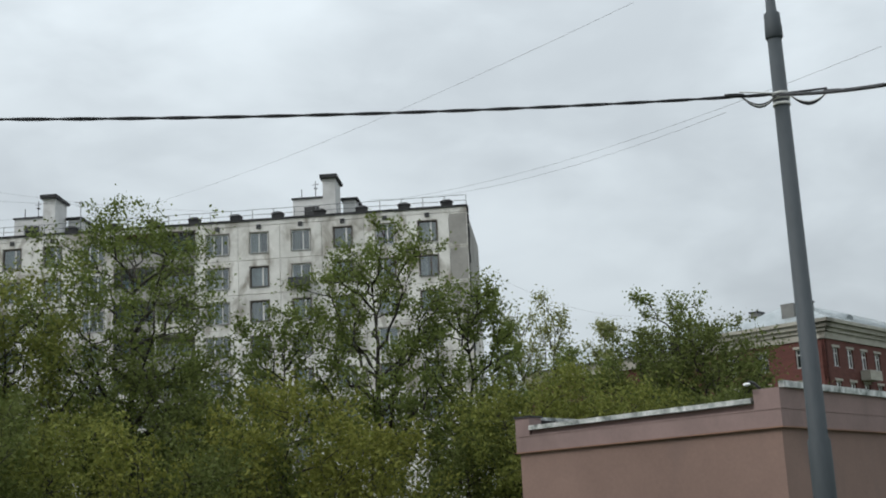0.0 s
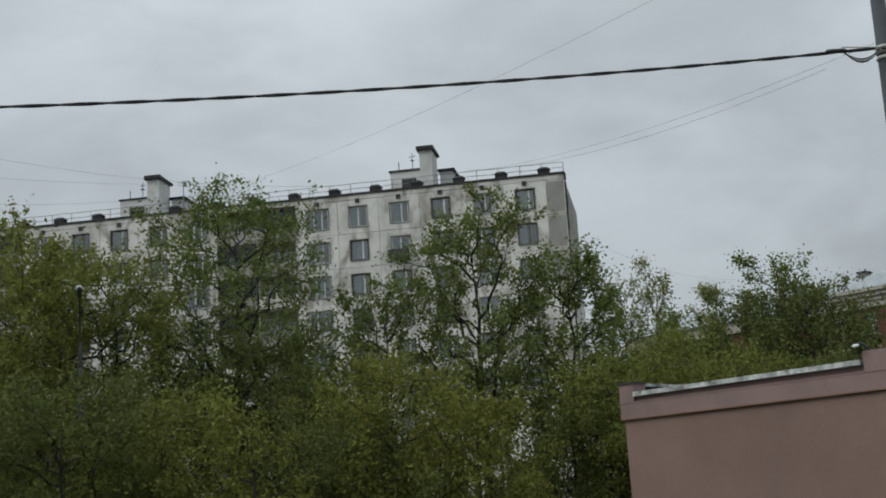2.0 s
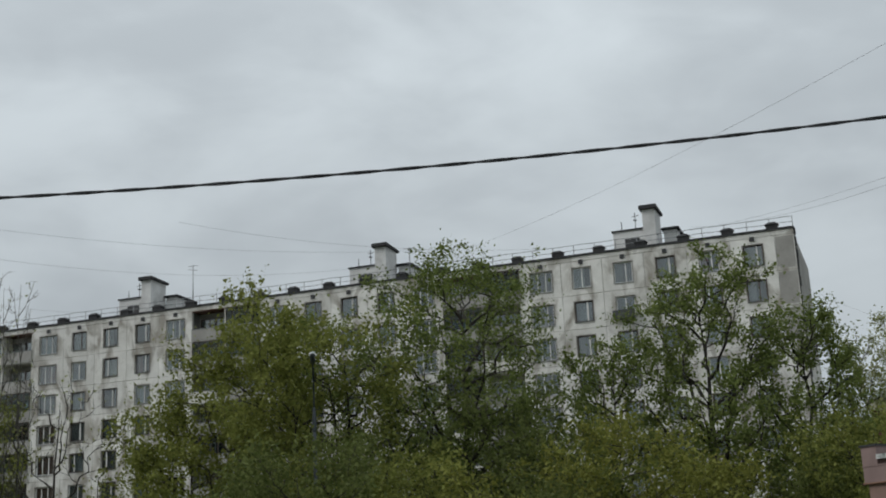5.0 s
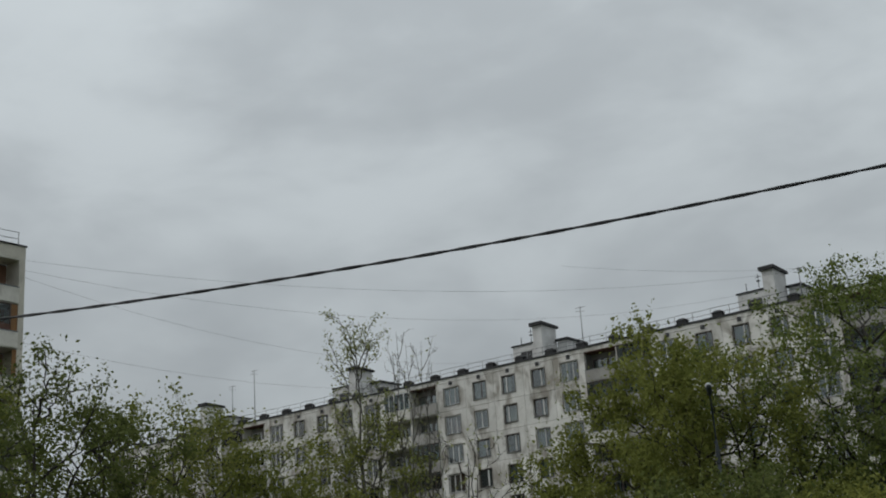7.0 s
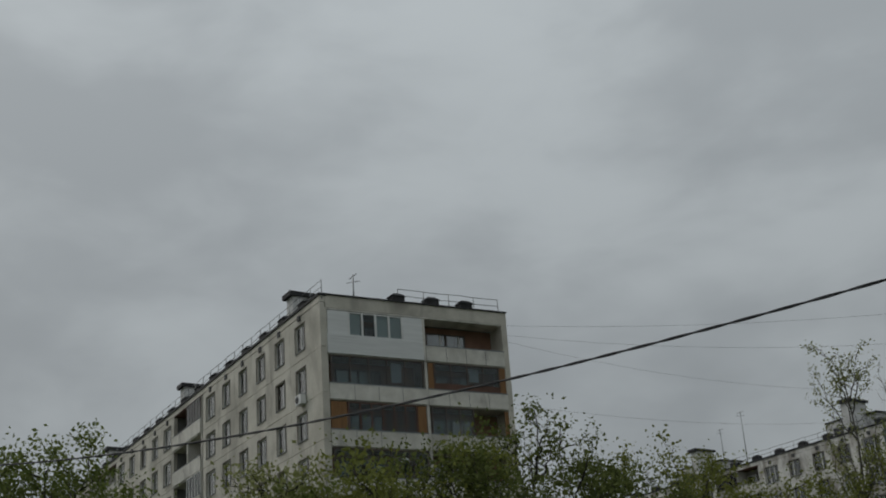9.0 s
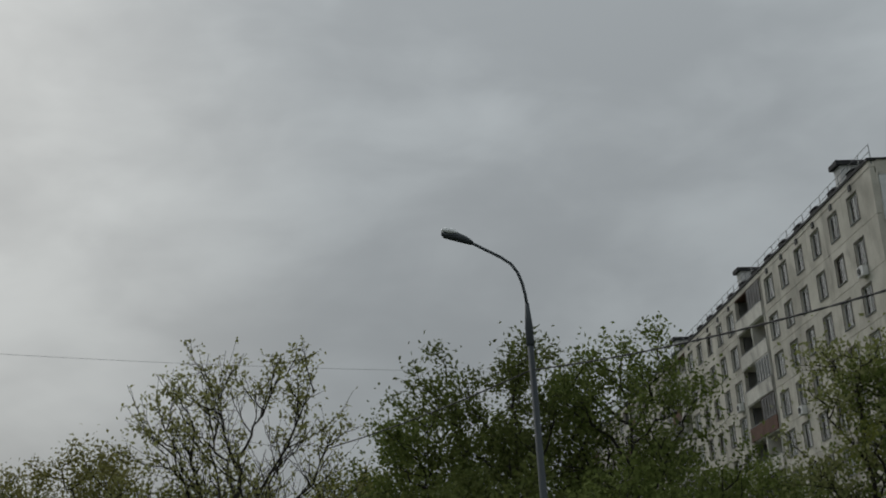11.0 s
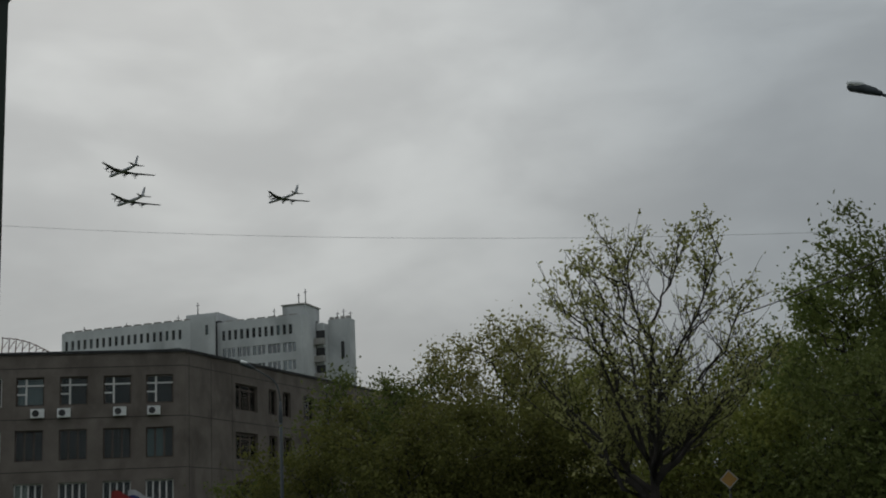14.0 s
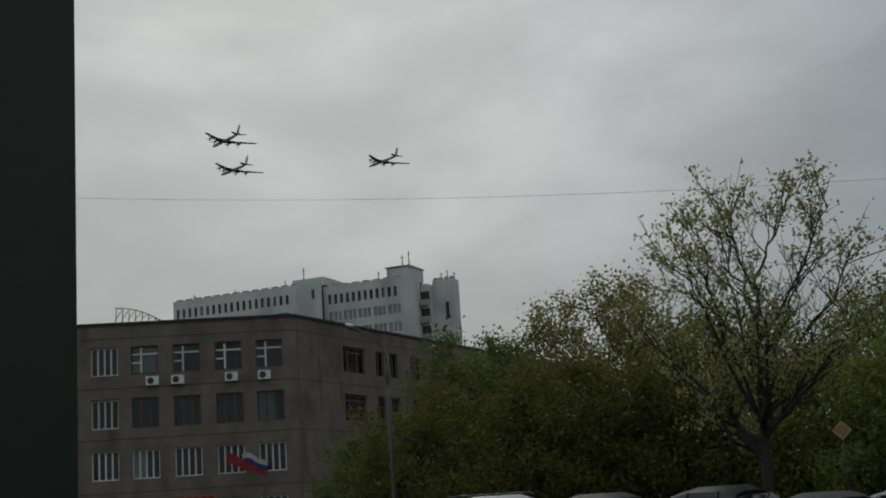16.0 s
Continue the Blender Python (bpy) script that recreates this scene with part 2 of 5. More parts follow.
SCHOOLWALL = surface("grey_brown_facing_tile", (0.120, 0.102, 0.088), (0.180, 0.155, 0.136), 0.8, 11, 0.85, piece=0.12, stain=(0.085, 0.07, 0.06), stain_at=(0.50, 0.70), stain_scale=0.5)
WHITEWALL = surface("pale_grey_render", (0.48, 0.50, 0.505), (0.62, 0.635, 0.63), 0.25, 4, 0.85, piece=0.05, stain=(0.36, 0.37, 0.37), stain_at=(0.52, 0.75), stain_scale=0.15)
BARK = surface("dark_bark", (0.022, 0.019, 0.016), (0.055, 0.048, 0.04), 5, 30, 0.95, stretch=(1, 1, 0.25))
GREYBARK = surface("grey_bark", (0.07, 0.065, 0.055), (0.13, 0.12, 0.10), 5, 30, 0.95, stretch=(1, 1, 0.25))
LEAF = leaf_matter("spring_green_leaf", (0.098, 0.132, 0.034), (0.205, 0.245, 0.075))
LEAFY = leaf_matter("yellow_green_leaf", (0.13, 0.145, 0.028), (0.24, 0.245, 0.06))
LEAFD = leaf_matter("deep_green_leaf", (0.076, 0.098, 0.026), (0.155, 0.18, 0.058))
LEAFO = leaf_matter("olive_leaf", (0.130, 0.150, 0.034), (0.235, 0.252, 0.066))
LEAFP = leaf_matter("pale_bud_leaf", (0.17, 0.19, 0.065), (0.32, 0.335, 0.145))
LEAFM = leaf_matter("young_maple_leaf", (0.20, 0.205, 0.07), (0.38, 0.385, 0.16))
# olive leaf darkened to carry the weak light under the taller crowns
LEAFK = leaf_matter("shade_dimmed_olive_leaf", (0.078, 0.083, 0.022), (0.152, 0.156, 0.045))
LEAFB = leaf_matter("opening_bud_leaf", (0.16, 0.155, 0.05), (0.30, 0.29, 0.11))
GRASS = surface("grass_ground", (0.03, 0.045, 0.014), (0.065, 0.08, 0.03), 0.6, 12, 0.95)
ASPHALT = surface("asphalt", (0.040, 0.040, 0.041), (0.065, 0.065, 0.064), 0.8, 40, 0.9)
KERB = surface("kerb_concrete", (0.24, 0.235, 0.225), (0.36, 0.35, 0.335), 2, 25, 0.9, piece=0.1)
KIOSK = surface("dark_green_metal_sheet", (0.010, 0.017, 0.012), (0.019, 0.028, 0.02), 1.2, 18, 0.45, 0.2)
SILVER = surface("bare_silver_skin", (0.30, 0.31, 0.32), (0.42, 0.43, 0.44), 0.2, 2, 0.45, 0.6)
DARKSKIN = surface("dark_grey_skin", (0.06, 0.06, 0.065), (0.10, 0.10, 0.105), 0.2, 2, 0.6)
SIGNWHITE = surface("sign_white", (0.36, 0.34, 0.3), (0.46, 0.43, 0.39), 3, 20, 0.5)
SIGNYELLOW = surface("sign_yellow", (0.36, 0.20, 0.05), (0.45, 0.26, 0.07), 3, 20, 0.5)
BANNER = surface("faded_banner", (0.16, 0.10, 0.06), (0.24, 0.15, 0.09), 2, 15, 0.8)
FLAGRED = surface("red_cloth", (0.20, 0.018, 0.018), (0.28, 0.03, 0.028), 2, 15, 0.85)
FLAGWHITE = surface("white_cloth", (0.36, 0.36, 0.38), (0.46, 0.46, 0.48), 2, 15, 0.85)
FLAGBLUE = surface("blue_cloth", (0.02, 0.03, 0.12), (0.03, 0.045, 0.17), 2, 15, 0.85)
CARPAINTS = [surface("car_paint_" + k, c, tuple(v * 1.15 for v in c), 1, 30, 0.5, 0.0, bump=0) for k, c in
             (("silver", (0.18, 0.19, 0.195)), ("dark", (0.016, 0.017, 0.02)), ("white", (0.30, 0.31, 0.31)), ("graphite", (0.06, 0.063, 0.067)), ("wine", (0.05, 0.008, 0.010)))]
SEAM = surface("dark_joint_filler", (0.045, 0.04, 0.036), (0.07, 0.062, 0.056), 1, 9, 0.9)
for paint in CARPAINTS:
    paint.node_tree.nodes["Principled BSDF"].inputs["Specular IOR Level"].default_value = 0.05
TYRE = surface("tyre_rubber", (0.015, 0.015, 0.015), (0.03, 0.03, 0.03), 6, 40, 0.9)


# ---- building blocks ----
def empty(name, m, label="", category="", group="", kind=""):
    ob = new(name)
    ob.matrix_world = m
    return tagged(ob, label, category, group, kind)


def mesh_of(name, bm, mat):
    me = bpy.data.meshes.new(name)
    bm.normal_update()
    bm.to_mesh(me)
    bm.free()
    for q in (mat if isinstance(mat, (list, tuple)) else [mat]):
        me.materials.append(q)
    return me


def put(name, me, parent, at=(0, 0, 0), rz=0.0, label=""):
    """One mesh object under a thing or a part, at a place in its parent's own axes."""
    ob = new(name, me)
    ob.parent = parent
    ob.matrix_basis = pose(*at, 0, 0, rz)
    return tagged(ob, label)


def part(name, bm, mat, parent, label="", at=(0, 0, 0), rz=0.0):
    return put(name, mesh_of(name, bm, mat), parent, at, rz, label)


def box(bm, x0, x1, y0, y1, z0, z1, mat=0):
    v = [bm.verts.new(p) for p in ((x0, y0, z0), (x1, y0, z0), (x1, y1, z0), (x0, y1, z0), (x0, y0, z1), (x1, y0, z1), (x1, y1, z1), (x0, y1, z1))]
    for f in ((0, 3, 2, 1), (4, 5, 6, 7), (0, 1, 5, 4), (1, 2, 6, 5), (2, 3, 7, 6), (3, 0, 4, 7)):
        bm.faces.new([v[i] for i in f]).material_index = mat
    return bm


def boxes(*rows):
    bm = bmesh.new()
    for r in rows:
        box(bm, *r)
    return bm


def tube(bm, points, radii, sides=6, cap=True, mat=0):
    """A round bar of changing thickness along a line of points."""
    rings = []
    for i, p in enumerate(points):
        p = Vector(p)
        a, b = Vector(points[max(i - 1, 0)]), Vector(points[min(i + 1, len(points) - 1)])
        q = (b - a).to_track_quat("Z", "Y") if (b - a).length > 1e-9 else Euler((0, 0, 0)).to_quaternion()
        r = radii[i] if isinstance(radii, (list, tuple)) else radii
        rings.append([bm.verts.new(p + q @ Vector((r * math.cos(k * 2 * math.pi / sides), r * math.sin(k * 2 * math.pi / sides), 0))) for k in range(sides)])
    for r0, r1 in zip(rings, rings[1:]):
        for k in range(sides):
            f = bm.faces.new((r0[k], r0[(k + 1) % sides], r1[(k + 1) % sides], r1[k]))
            f.smooth, f.material_index = True, mat
    if cap:
        bm.faces.new(rings[0][::-1]).material_index = mat
        bm.faces.new(rings[-1]).material_index = mat
    return bm


def wall_sheet(x0, x1, z0, z1, holes, thick, y0=0.0):
    """An upright wall in the x-z plane, facing -y, with rectangular openings (x0, x1, z0, z1) that go through it."""
    bm = bmesh.new()
    holes = [tuple(round(q, 3) for q in h) for h in holes]
    xs = sorted({round(q, 3) for q in (x0, x1, *[h[i] for h in holes for i in (0, 1)])})
    zs = sorted({round(q, 3) for q in (z0, z1, *[h[i] for h in holes for i in (2, 3)])})

    def solid(i, k):
        if not (0 <= i < len(xs) - 1 and 0 <= k < len(zs) - 1):
            return False
        cx, cz = (xs[i] + xs[i + 1]) / 2, (zs[k] + zs[k + 1]) / 2
        return not any(h[0] < cx < h[1] and h[2] < cz < h[3] for h in holes)

    seen = {}

    def v(x, y, z):
        key = (round(x, 4), round(y, 4), round(z, 4))
        if key not in seen:
            seen[key] = bm.verts.new((x, y, z))
        return seen[key]

    y1 = y0 + thick
    for i in range(len(xs) - 1):
        for k in range(len(zs) - 1):
            if not solid(i, k):
                continue
            a, b, c, d = xs[i], xs[i + 1], zs[k], zs[k + 1]
            bm.faces.new((v(a, y0, c), v(b, y0, c), v(b, y0, d), v(a, y0, d)))
            bm.faces.new((v(b, y1, c), v(a, y1, c), v(a, y1, d), v(b, y1, d)))
            if not solid(i - 1, k):
                bm.faces.new((v(a, y1, c), v(a, y0, c), v(a, y0, d), v(a, y1, d)))
            if not solid(i + 1, k):
                bm.faces.new((v(b, y0, c), v(b, y1, c), v(b, y1, d), v(b, y0, d)))
            if not solid(i, k - 1):
                bm.faces.new((v(a, y1, c), v(b, y1, c), v(b, y0, c), v(a, y0, c)))
            if not solid(i, k + 1):
                bm.faces.new((v(a, y0, d), v(b, y0, d), v(b, y1, d), v(a, y1, d)))
    return bm


def window_meshes(w, h, mullions, frame_mat, rails=(), bar=0.07, sill=True, glass=None):
    """Frame, pane and curtain of a window whose opening is centred on x = 0, z = 0; the frame faces -y."""
    a, b = w / 2, h / 2
    cuts = [-a + bar * 0.4] + [m * w - a for m in mullions] + [a - bar * 0.4]
    sashes = []
    for x0, x1 in zip(cuts, cuts[1:]):
        zs = [-b + bar] + sorted(z * h - b for r0, r1, z in rails if r0 * w - a < (x0 + x1) / 2 < r1 * w - a) + [b - bar]
        for k, (z0, z1) in enumerate(zip(zs, zs[1:])):
            sashes.append((x0 + bar * 0.6, x1 - bar * 0.6, z0 + (bar * 0.4 if k else 0), z1 - (bar * 0.4 if k < len(zs) - 2 else 0)))
    bm = wall_sheet(-a, a, -b, b, sashes, 0.07, 0.10)
    for m in mullions if isinstance(frame_mat, tuple) else ():
        box(bm, m * w - a - 0.06, m * w - a + 0.06, 0.085, 0.175, -b + bar, b - bar, 1)
    for r0, r1, z in rails if isinstance(frame_mat, tuple) else ():
        box(bm, r0 * w - a + 0.05, r1 * w - a - 0.05, 0.087, 0.173, z * h - b - 0.05, z * h - b + 0.05, 1)
    fr = mesh_of("window", bm, frame_mat)
    bm = bmesh.new()
    box(bm, -a + bar, a - bar, 0.125, 0.133, -b + bar, b - bar)
    pane = mesh_of("pane", bm, glass or GLASS)
    curtains = []
    for cut in (1.0, 0.62, 0.45):
        bm = bmesh.new()
        n = 14
        x_end = -a + 0.03 + (w - 0.06) * cut
        pts = [(-a + 0.03 + (x_end + a - 0.03) * i / n, 0.24 + 0.018 * math.sin(i * 2.1)) for i in range(n + 1)]
        low = [bm.verts.new((x, y, -b)) for x, y in pts]
        top = [bm.verts.new((x, y, b)) for x, y in pts]
        for i in range(n):
            bm.faces.new((low[i], low[i + 1], top[i + 1], top[i])).smooth = True
        curtains.append(mesh_of("curtain", bm, CURTAIN))
    ledge = mesh_of("sill", boxes((-a - 0.05, a + 0.05, -0.07, 0.10, -b - 0.03, -b)), STEEL) if sill else None
    return fr, pane, curtains, ledge


def set_window(kit, parent, at, rng, rz=0.0, drawn=0.82, label=""):
    fr, pane, curtains, ledge = kit
    w = put("window", fr, parent, at, rz, label)
    p = put("pane", pane, w)
    p.visible_shadow = False
    if ledge:
        put("sill", ledge, w)
    if rng.random() < drawn:
        put("curtain", rng.choice(curtains), w)
    return w


BAY, STOREY, TOPROW = 3.22, 2.64, 24.05
KIT_W = window_meshes(1.42, 1.58, (0.62,), FRAMEW)
KIT_W2 = window_meshes(1.42, 1.58, (0.5,), FRAMEW)
KIT_D = window_meshes(1.42, 1.58, (0.62,), FRAMED)
KIT_WIDE = window_meshes(1.76, 1.62, (0.34, 0.70), FRAMEW)
KIT_M = window_meshes(1.42, 1.58, (0.68,), (FRAMED, FRAMEW), bar=0.09)
KIT_M2 = window_meshes(1.42, 1.58, (0.32,), (FRAMED, FRAMEW), bar=0.09)
KITS = [KIT_M, KIT_M, KIT_M2, KIT_D, KIT_W, KIT_M, KIT_W2]
KITS_B = [KIT_W, KIT_W2, KIT_M, KIT_W]


def panel_mesh(name, mat, hole_w, hole_h):
    bm = wall_sheet(-BAY / 2 + 0.015, BAY / 2 - 0.015, -STOREY / 2 + 0.015, STOREY / 2 - 0.015, [(-hole_w / 2, hole_w / 2, -hole_h / 2, hole_h / 2)] if hole_w else [], 0.28)
    rim = 0.05
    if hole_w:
        # a darker raised rim above and beside the opening
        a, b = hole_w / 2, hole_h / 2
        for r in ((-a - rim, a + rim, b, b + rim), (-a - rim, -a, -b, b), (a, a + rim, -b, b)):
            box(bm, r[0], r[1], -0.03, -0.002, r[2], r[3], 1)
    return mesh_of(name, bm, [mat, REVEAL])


AC_BODY = mesh_of("air_conditioner", boxes((-0.4, 0.4, -0.36, -0.04, -0.28, 0.28)), SIDING)
bm = bmesh.new()
tube(bm, [(-0.1, -0.365, 0), (-0.1, -0.395, 0)], 0.21, 14)
AC_FAN = mesh_of("fan_grille", bm, LOUVRE)


def air_conditioner(parent, at, rz=0.0):
    a = put("air_conditioner", AC_BODY, parent, at, rz)
    put("fan_grille", AC_FAN, a)


def roof_unit(b, x, drop=0.0):
    """Lift house with a tall capped shaft and a low capped shaft on a flat roof."""
    z = 25.55
    room = part("lift_house", boxes((x - 2.1, x + 0.3, 2.0, 6.5, z, 27.75 - drop)), WHITEWASH, b, "white plastered lift house on the roof")
    part("house_cap", boxes((x - 2.2, x + 0.3, 1.9, 6.6, 27.75 - drop, 27.86 - drop)), TAR, room)
    part("louvre", boxes((x - 1.2, x - 0.05, 1.93, 1.996, 26.25 - drop * 0.5, 27.1 - drop)), LOUVRE, room)
    shaft = part("vent_shaft", boxes((x + 0.304, x + 1.28, 1.8, 4.2, z, 29.25 - drop)), WHITEWASH, b, "tall white vent shaft with a black cap")
    bm = bmesh.new()
    v = [bm.verts.new((x + p, q, r - drop)) for r in (29.22, 29.42) for p, q in ((0.12, 1.55), (1.46, 1.55), (1.46, 4.45), (0.12, 4.45))]
    v[4].co.z += 0.1
    v[5].co.z += 0.1
    for f in ((0, 3, 2, 1), (4, 5, 6, 7), (0, 1, 5, 4), (1, 2, 6, 5), (2, 3, 7, 6), (3, 0, 4, 7)):
        bm.faces.new([v[i] for i in f])
    part("shaft_cap", bm, TAR, shaft)
    low = part("low_shaft", boxes((x + 1.5, x + 2.5, 4.0, 7.0, z, 27.95 - drop)), WHITEWASH, b)
    part("shaft_cap", boxes((x + 1.35, x + 2.7, 3.8, 7.2, 27.95 - drop, 28.12 - drop)), TAR, low)
    bm = bmesh.new()
    tube(bm, [(x - 1.5, 2.6, 27.85 - drop), (x - 1.5, 2.6, 28.7 - drop)], 0.035, 5)
    tube(bm, [(x - 0.4, 2.6, 27.85 - drop), (x - 0.4, 2.6, 29.3 - drop)], 0.03, 5)
    tube(bm, [(x - 0.65, 2.6, 29.0 - drop), (x - 0.15, 2.6, 29.05 - drop)], 0.025, 5)
    tube(bm, [(x - 0.5, 2.5, 28.7 - drop), (x - 0.3, 2.7, 28.7 - drop)], 0.06, 5)
    part("aerial", bm, DARKSTEEL, b)


def mast(b, x, y, top):
    bm = bmesh.new()
    tube(bm, [(x, y, 25.5), (x, y, top)], [0.06, 0.035], 5)
    tube(bm, [(x - 0.5, y, top - 0.1), (x + 0.5, y, top - 0.1)], 0.025, 5)
    tube(bm, [(x - 0.3, y - 0.3, top - 0.45), (x + 0.3, y + 0.3, top - 0.45)], 0.02, 5)
    part("roof_mast", bm, STEEL, b)


def roof_edge(b, run, z, along_x=True, y_face=0.0, first=1.5, pitch=3.24, rail_from=0.0):
    """Railing of two wires on posts, and the squat dark vents behind the parapet."""
    bm = bmesh.new()
    n = int((run - rail_from) / 1.62)
    for k in range(n + 1):
        a = rail_from + k * (run - rail_from) / n
        a = -a if along_x else a
        p = (a, y_face + 0.15) if along_x else (y_face - 0.15, a)
        tube(bm, [(*p, z - 0.3), (*p, z + 0.85)], 0.028, 4)
    for h in (0.42, 0.83):
        pts = []
        for k in range(n * 2 + 1):
            a = rail_from + k * (run - rail_from) / (2 * n)
            a = -a if along_x else a
            w = 0.02 * math.sin(k * 1.7)
            pts.append((a, y_face + 0.15, z + h + w) if along_x else (y_face - 0.15, a, z + h + w))
        tube(bm, pts, 0.022, 4)
    part("roof_railing", bm, STEEL, b)
    bm = bmesh.new()
    box(bm, -0.42, 0.42, -0.3, 0.3, -0.35, 0.2)
    top = [bm.verts.new(p) for p in ((-0.5, -0.36, 0.2), (0.5, -0.36, 0.2), (0.5, 0.36, 0.2), (-0.5, 0.36, 0.2), (-0.24, -0.16, 0.40), (0.24, -0.16, 0.40), (0.24, 0.16, 0.40), (-0.24, 0.16, 0.40))]
    for f in ((3, 2, 1, 0), (4, 5, 6, 7), (0, 1, 5, 4), (1, 2, 6, 5), (2, 3, 7, 6), (3, 0, 4, 7)):
        bm.faces.new([top[i] for i in f])
    vent = mesh_of("roof_vent", bm, TAR)
    a = first
    while a < run:
        put("roof_vent", vent, b, (-a, y_face + 0.4, z + 0.2) if along_x else (y_face - 0.4, a, z + 0.2), 0 if along_x else 90)
        a += pitch


def loggia(b, x0, x1, row, rng, depth=1.25, style="open", fronts=()):
    """One flat's recessed balcony between x0 and x1 on the facade y = 0."""
    zc = TOPROW - STOREY * row
    z0, z1 = zc - STOREY / 2, zc + STOREY / 2
    part("balcony_slab", boxes((x0, x1, -0.05, depth, z0 - 0.08, z0 + 0.08)), PARAPET, b)
    front = part("balcony_parapet", boxes((x0 + 0.02, x1 - 0.02, -0.12, -0.06, z0 + 0.02, z0 + 1.0)), rng.choice(fronts), b)
    part("parapet_rail", boxes((x0 + 0.02, x1 - 0.02, -0.14, -0.04, z0 + 1.0, z0 + 1.05)), STEEL, front)
    part("party_wall", boxes((x1 - 0.09, x1 + 0.09, -0.02, depth, z0 + 0.08, z1 - 0.08)), PARAPET, b)
    set_window(KIT_W if rng.random() < 0.6 else KIT_D, b, (x0 + 0.9, depth - 0.22, zc - 0.02), rng)
    set_window(KIT_D, b, (x0 + 2.4, depth - 0.22, zc - 0.02), rng)
    if style == "glazed":
        bm = bmesh.new()
        zt = z1 - 0.1
        for k in range(6):
            xx = x0 + 0.05 + (x1 - x0 - 0.16) * k / 5
            box(bm, xx, xx + 0.06, -0.1, -0.04, z0 + 1.05, zt)
        box(bm, x0 + 0.02, x1 - 0.02, -0.1, -0.04, zt, zt + 0.06)
        gl = part("balcony_glazing", bm, rng.choice([FRAMEW, FRAMED, FRAMED]), b)
        p = part("pane", boxes((x0 + 0.06, x1 - 0.06, -0.075, -0.068, z0 + 1.05, zt)), GLASSD, gl)
        p.visible_shadow = False


def long_block(C, turn, length, depth, loggias, label, panel_mat, seed, blank_end, rows=9):
    """A nine-storey panel block. Its front runs from the corner along -x, inward is +y."""
    rng = random.Random(seed)
    b = empty("apartment_building", pose(C[0], C[1], 0, 0, 0, turn), label, "apartment building", "panel apartment blocks")
    logs = [(a, a + 2 * BAY) for a in loggias]
    cuts = [0.0] + [v for l in logs for v in l] + [length]
    for i, (a0, a1) in enumerate(zip(cuts, cuts[1:])):
        # solid core close behind the panes, toned dark to imitate unlit rooms
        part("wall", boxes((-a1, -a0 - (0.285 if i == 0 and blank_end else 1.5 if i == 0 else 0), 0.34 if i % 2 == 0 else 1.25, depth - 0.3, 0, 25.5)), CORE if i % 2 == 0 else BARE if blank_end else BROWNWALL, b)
    part("plinth", boxes((-length + 0.02, -0.02, 0.02, 0.33, 0, 1.6)), BARE, b)
    part("roof", boxes((-length + 0.3, -0.3, 0.34, depth - 0.3, 25.5, 25.56)), TAR, b)
    part("parapet", boxes((-length, 0, -0.02, 0.33, TOPROW + STOREY / 2 + 0.01, 25.74)), panel_mat, b)
    part("parapet_cap", boxes((-length - 0.05, 0.06, -0.09, 0.42, 25.74, 25.90)), TAR, b)
    holed = panel_mesh("wall_panel", panel_mat, 1.44, 1.60)
    wide = panel_mesh("wall_panel", panel_mat, 1.78, 1.64)
    vent = mesh_of("wall_vent", boxes((-0.17, 0.17, -0.05, 0.02, -0.17, 0.17)), LOUVRE)
    for row in range(rows):
        zc = TOPROW - STOREY * row
        part("corner_panel", boxes((-1.38, -0.002, 0, 0.28, zc - STOREY / 2 + 0.015, zc + STOREY / 2 - 0.015)), panel_mat, b)
        if blank_end and row < 3:
            patch = [(-1.34, -0.06, -1.02 + 0.1 * row, 1.2), (-1.2, -0.1, -1.16, -1.02 + 0.1 * row), (-1.38, -1.34, -0.7, 0.9)]
            part("render_patch", boxes(*[(x0, x1, -0.008, -0.002, zc + z0, zc + z1) for x0, x1, z0, z1 in patch]), BARE, b, "bare grey patch where the white paint has gone")
        a = 3.0
        while a + BAY / 2 < length + 0.2:
            inside = [l for l in logs if l[0] - 0.2 < a - BAY / 2 + 0.3 < l[1] - 0.2]
            if inside:
                style = "glazed" if rng.random() < 0.45 else "open"
                for s in (0, 1):
                    loggia(b, -inside[0][0] - (s + 1) * BAY, -inside[0][0] - s * BAY, row, rng, style=style if s else rng.choice(["open", "glazed"]), fronts=(BARE, BARE, PARAPET, BARE) if blank_end else (PARAPET, PARAPET, RUST, PARAPET))
                a = inside[0][1] + BAY / 2
                continue
            edge = any(abs(a + BAY / 2 - l[0]) < 0.4 or abs(a - BAY / 2 - l[1]) < 0.4 for l in logs)
            put("wall_panel", wide if edge else holed, b, (-a, 0, zc))
            set_window(KIT_WIDE if edge else rng.choice(KITS if blank_end else KITS_B), b, (-a, 0, zc), rng)
            if row == 0:
                put("wall_vent", vent, b, (-a, -0.03, 25.28))
            if blank_end and rng.random() < 0.02 or not blank_end and (row, round(a)) in ((1, 3), (2, 29), (4, 6), (3, 16)):
                air_conditioner(b, (-a + 0.3, 0, zc - 1.12))
            a += BAY
    for k, (a, e) in enumerate(logs):
        part("loggia_lintel", boxes((-e, -a, 0, 1.24, TOPROW + STOREY / 2 - 0.07, TOPROW + STOREY / 2)), RUST, b)
    return b, rng


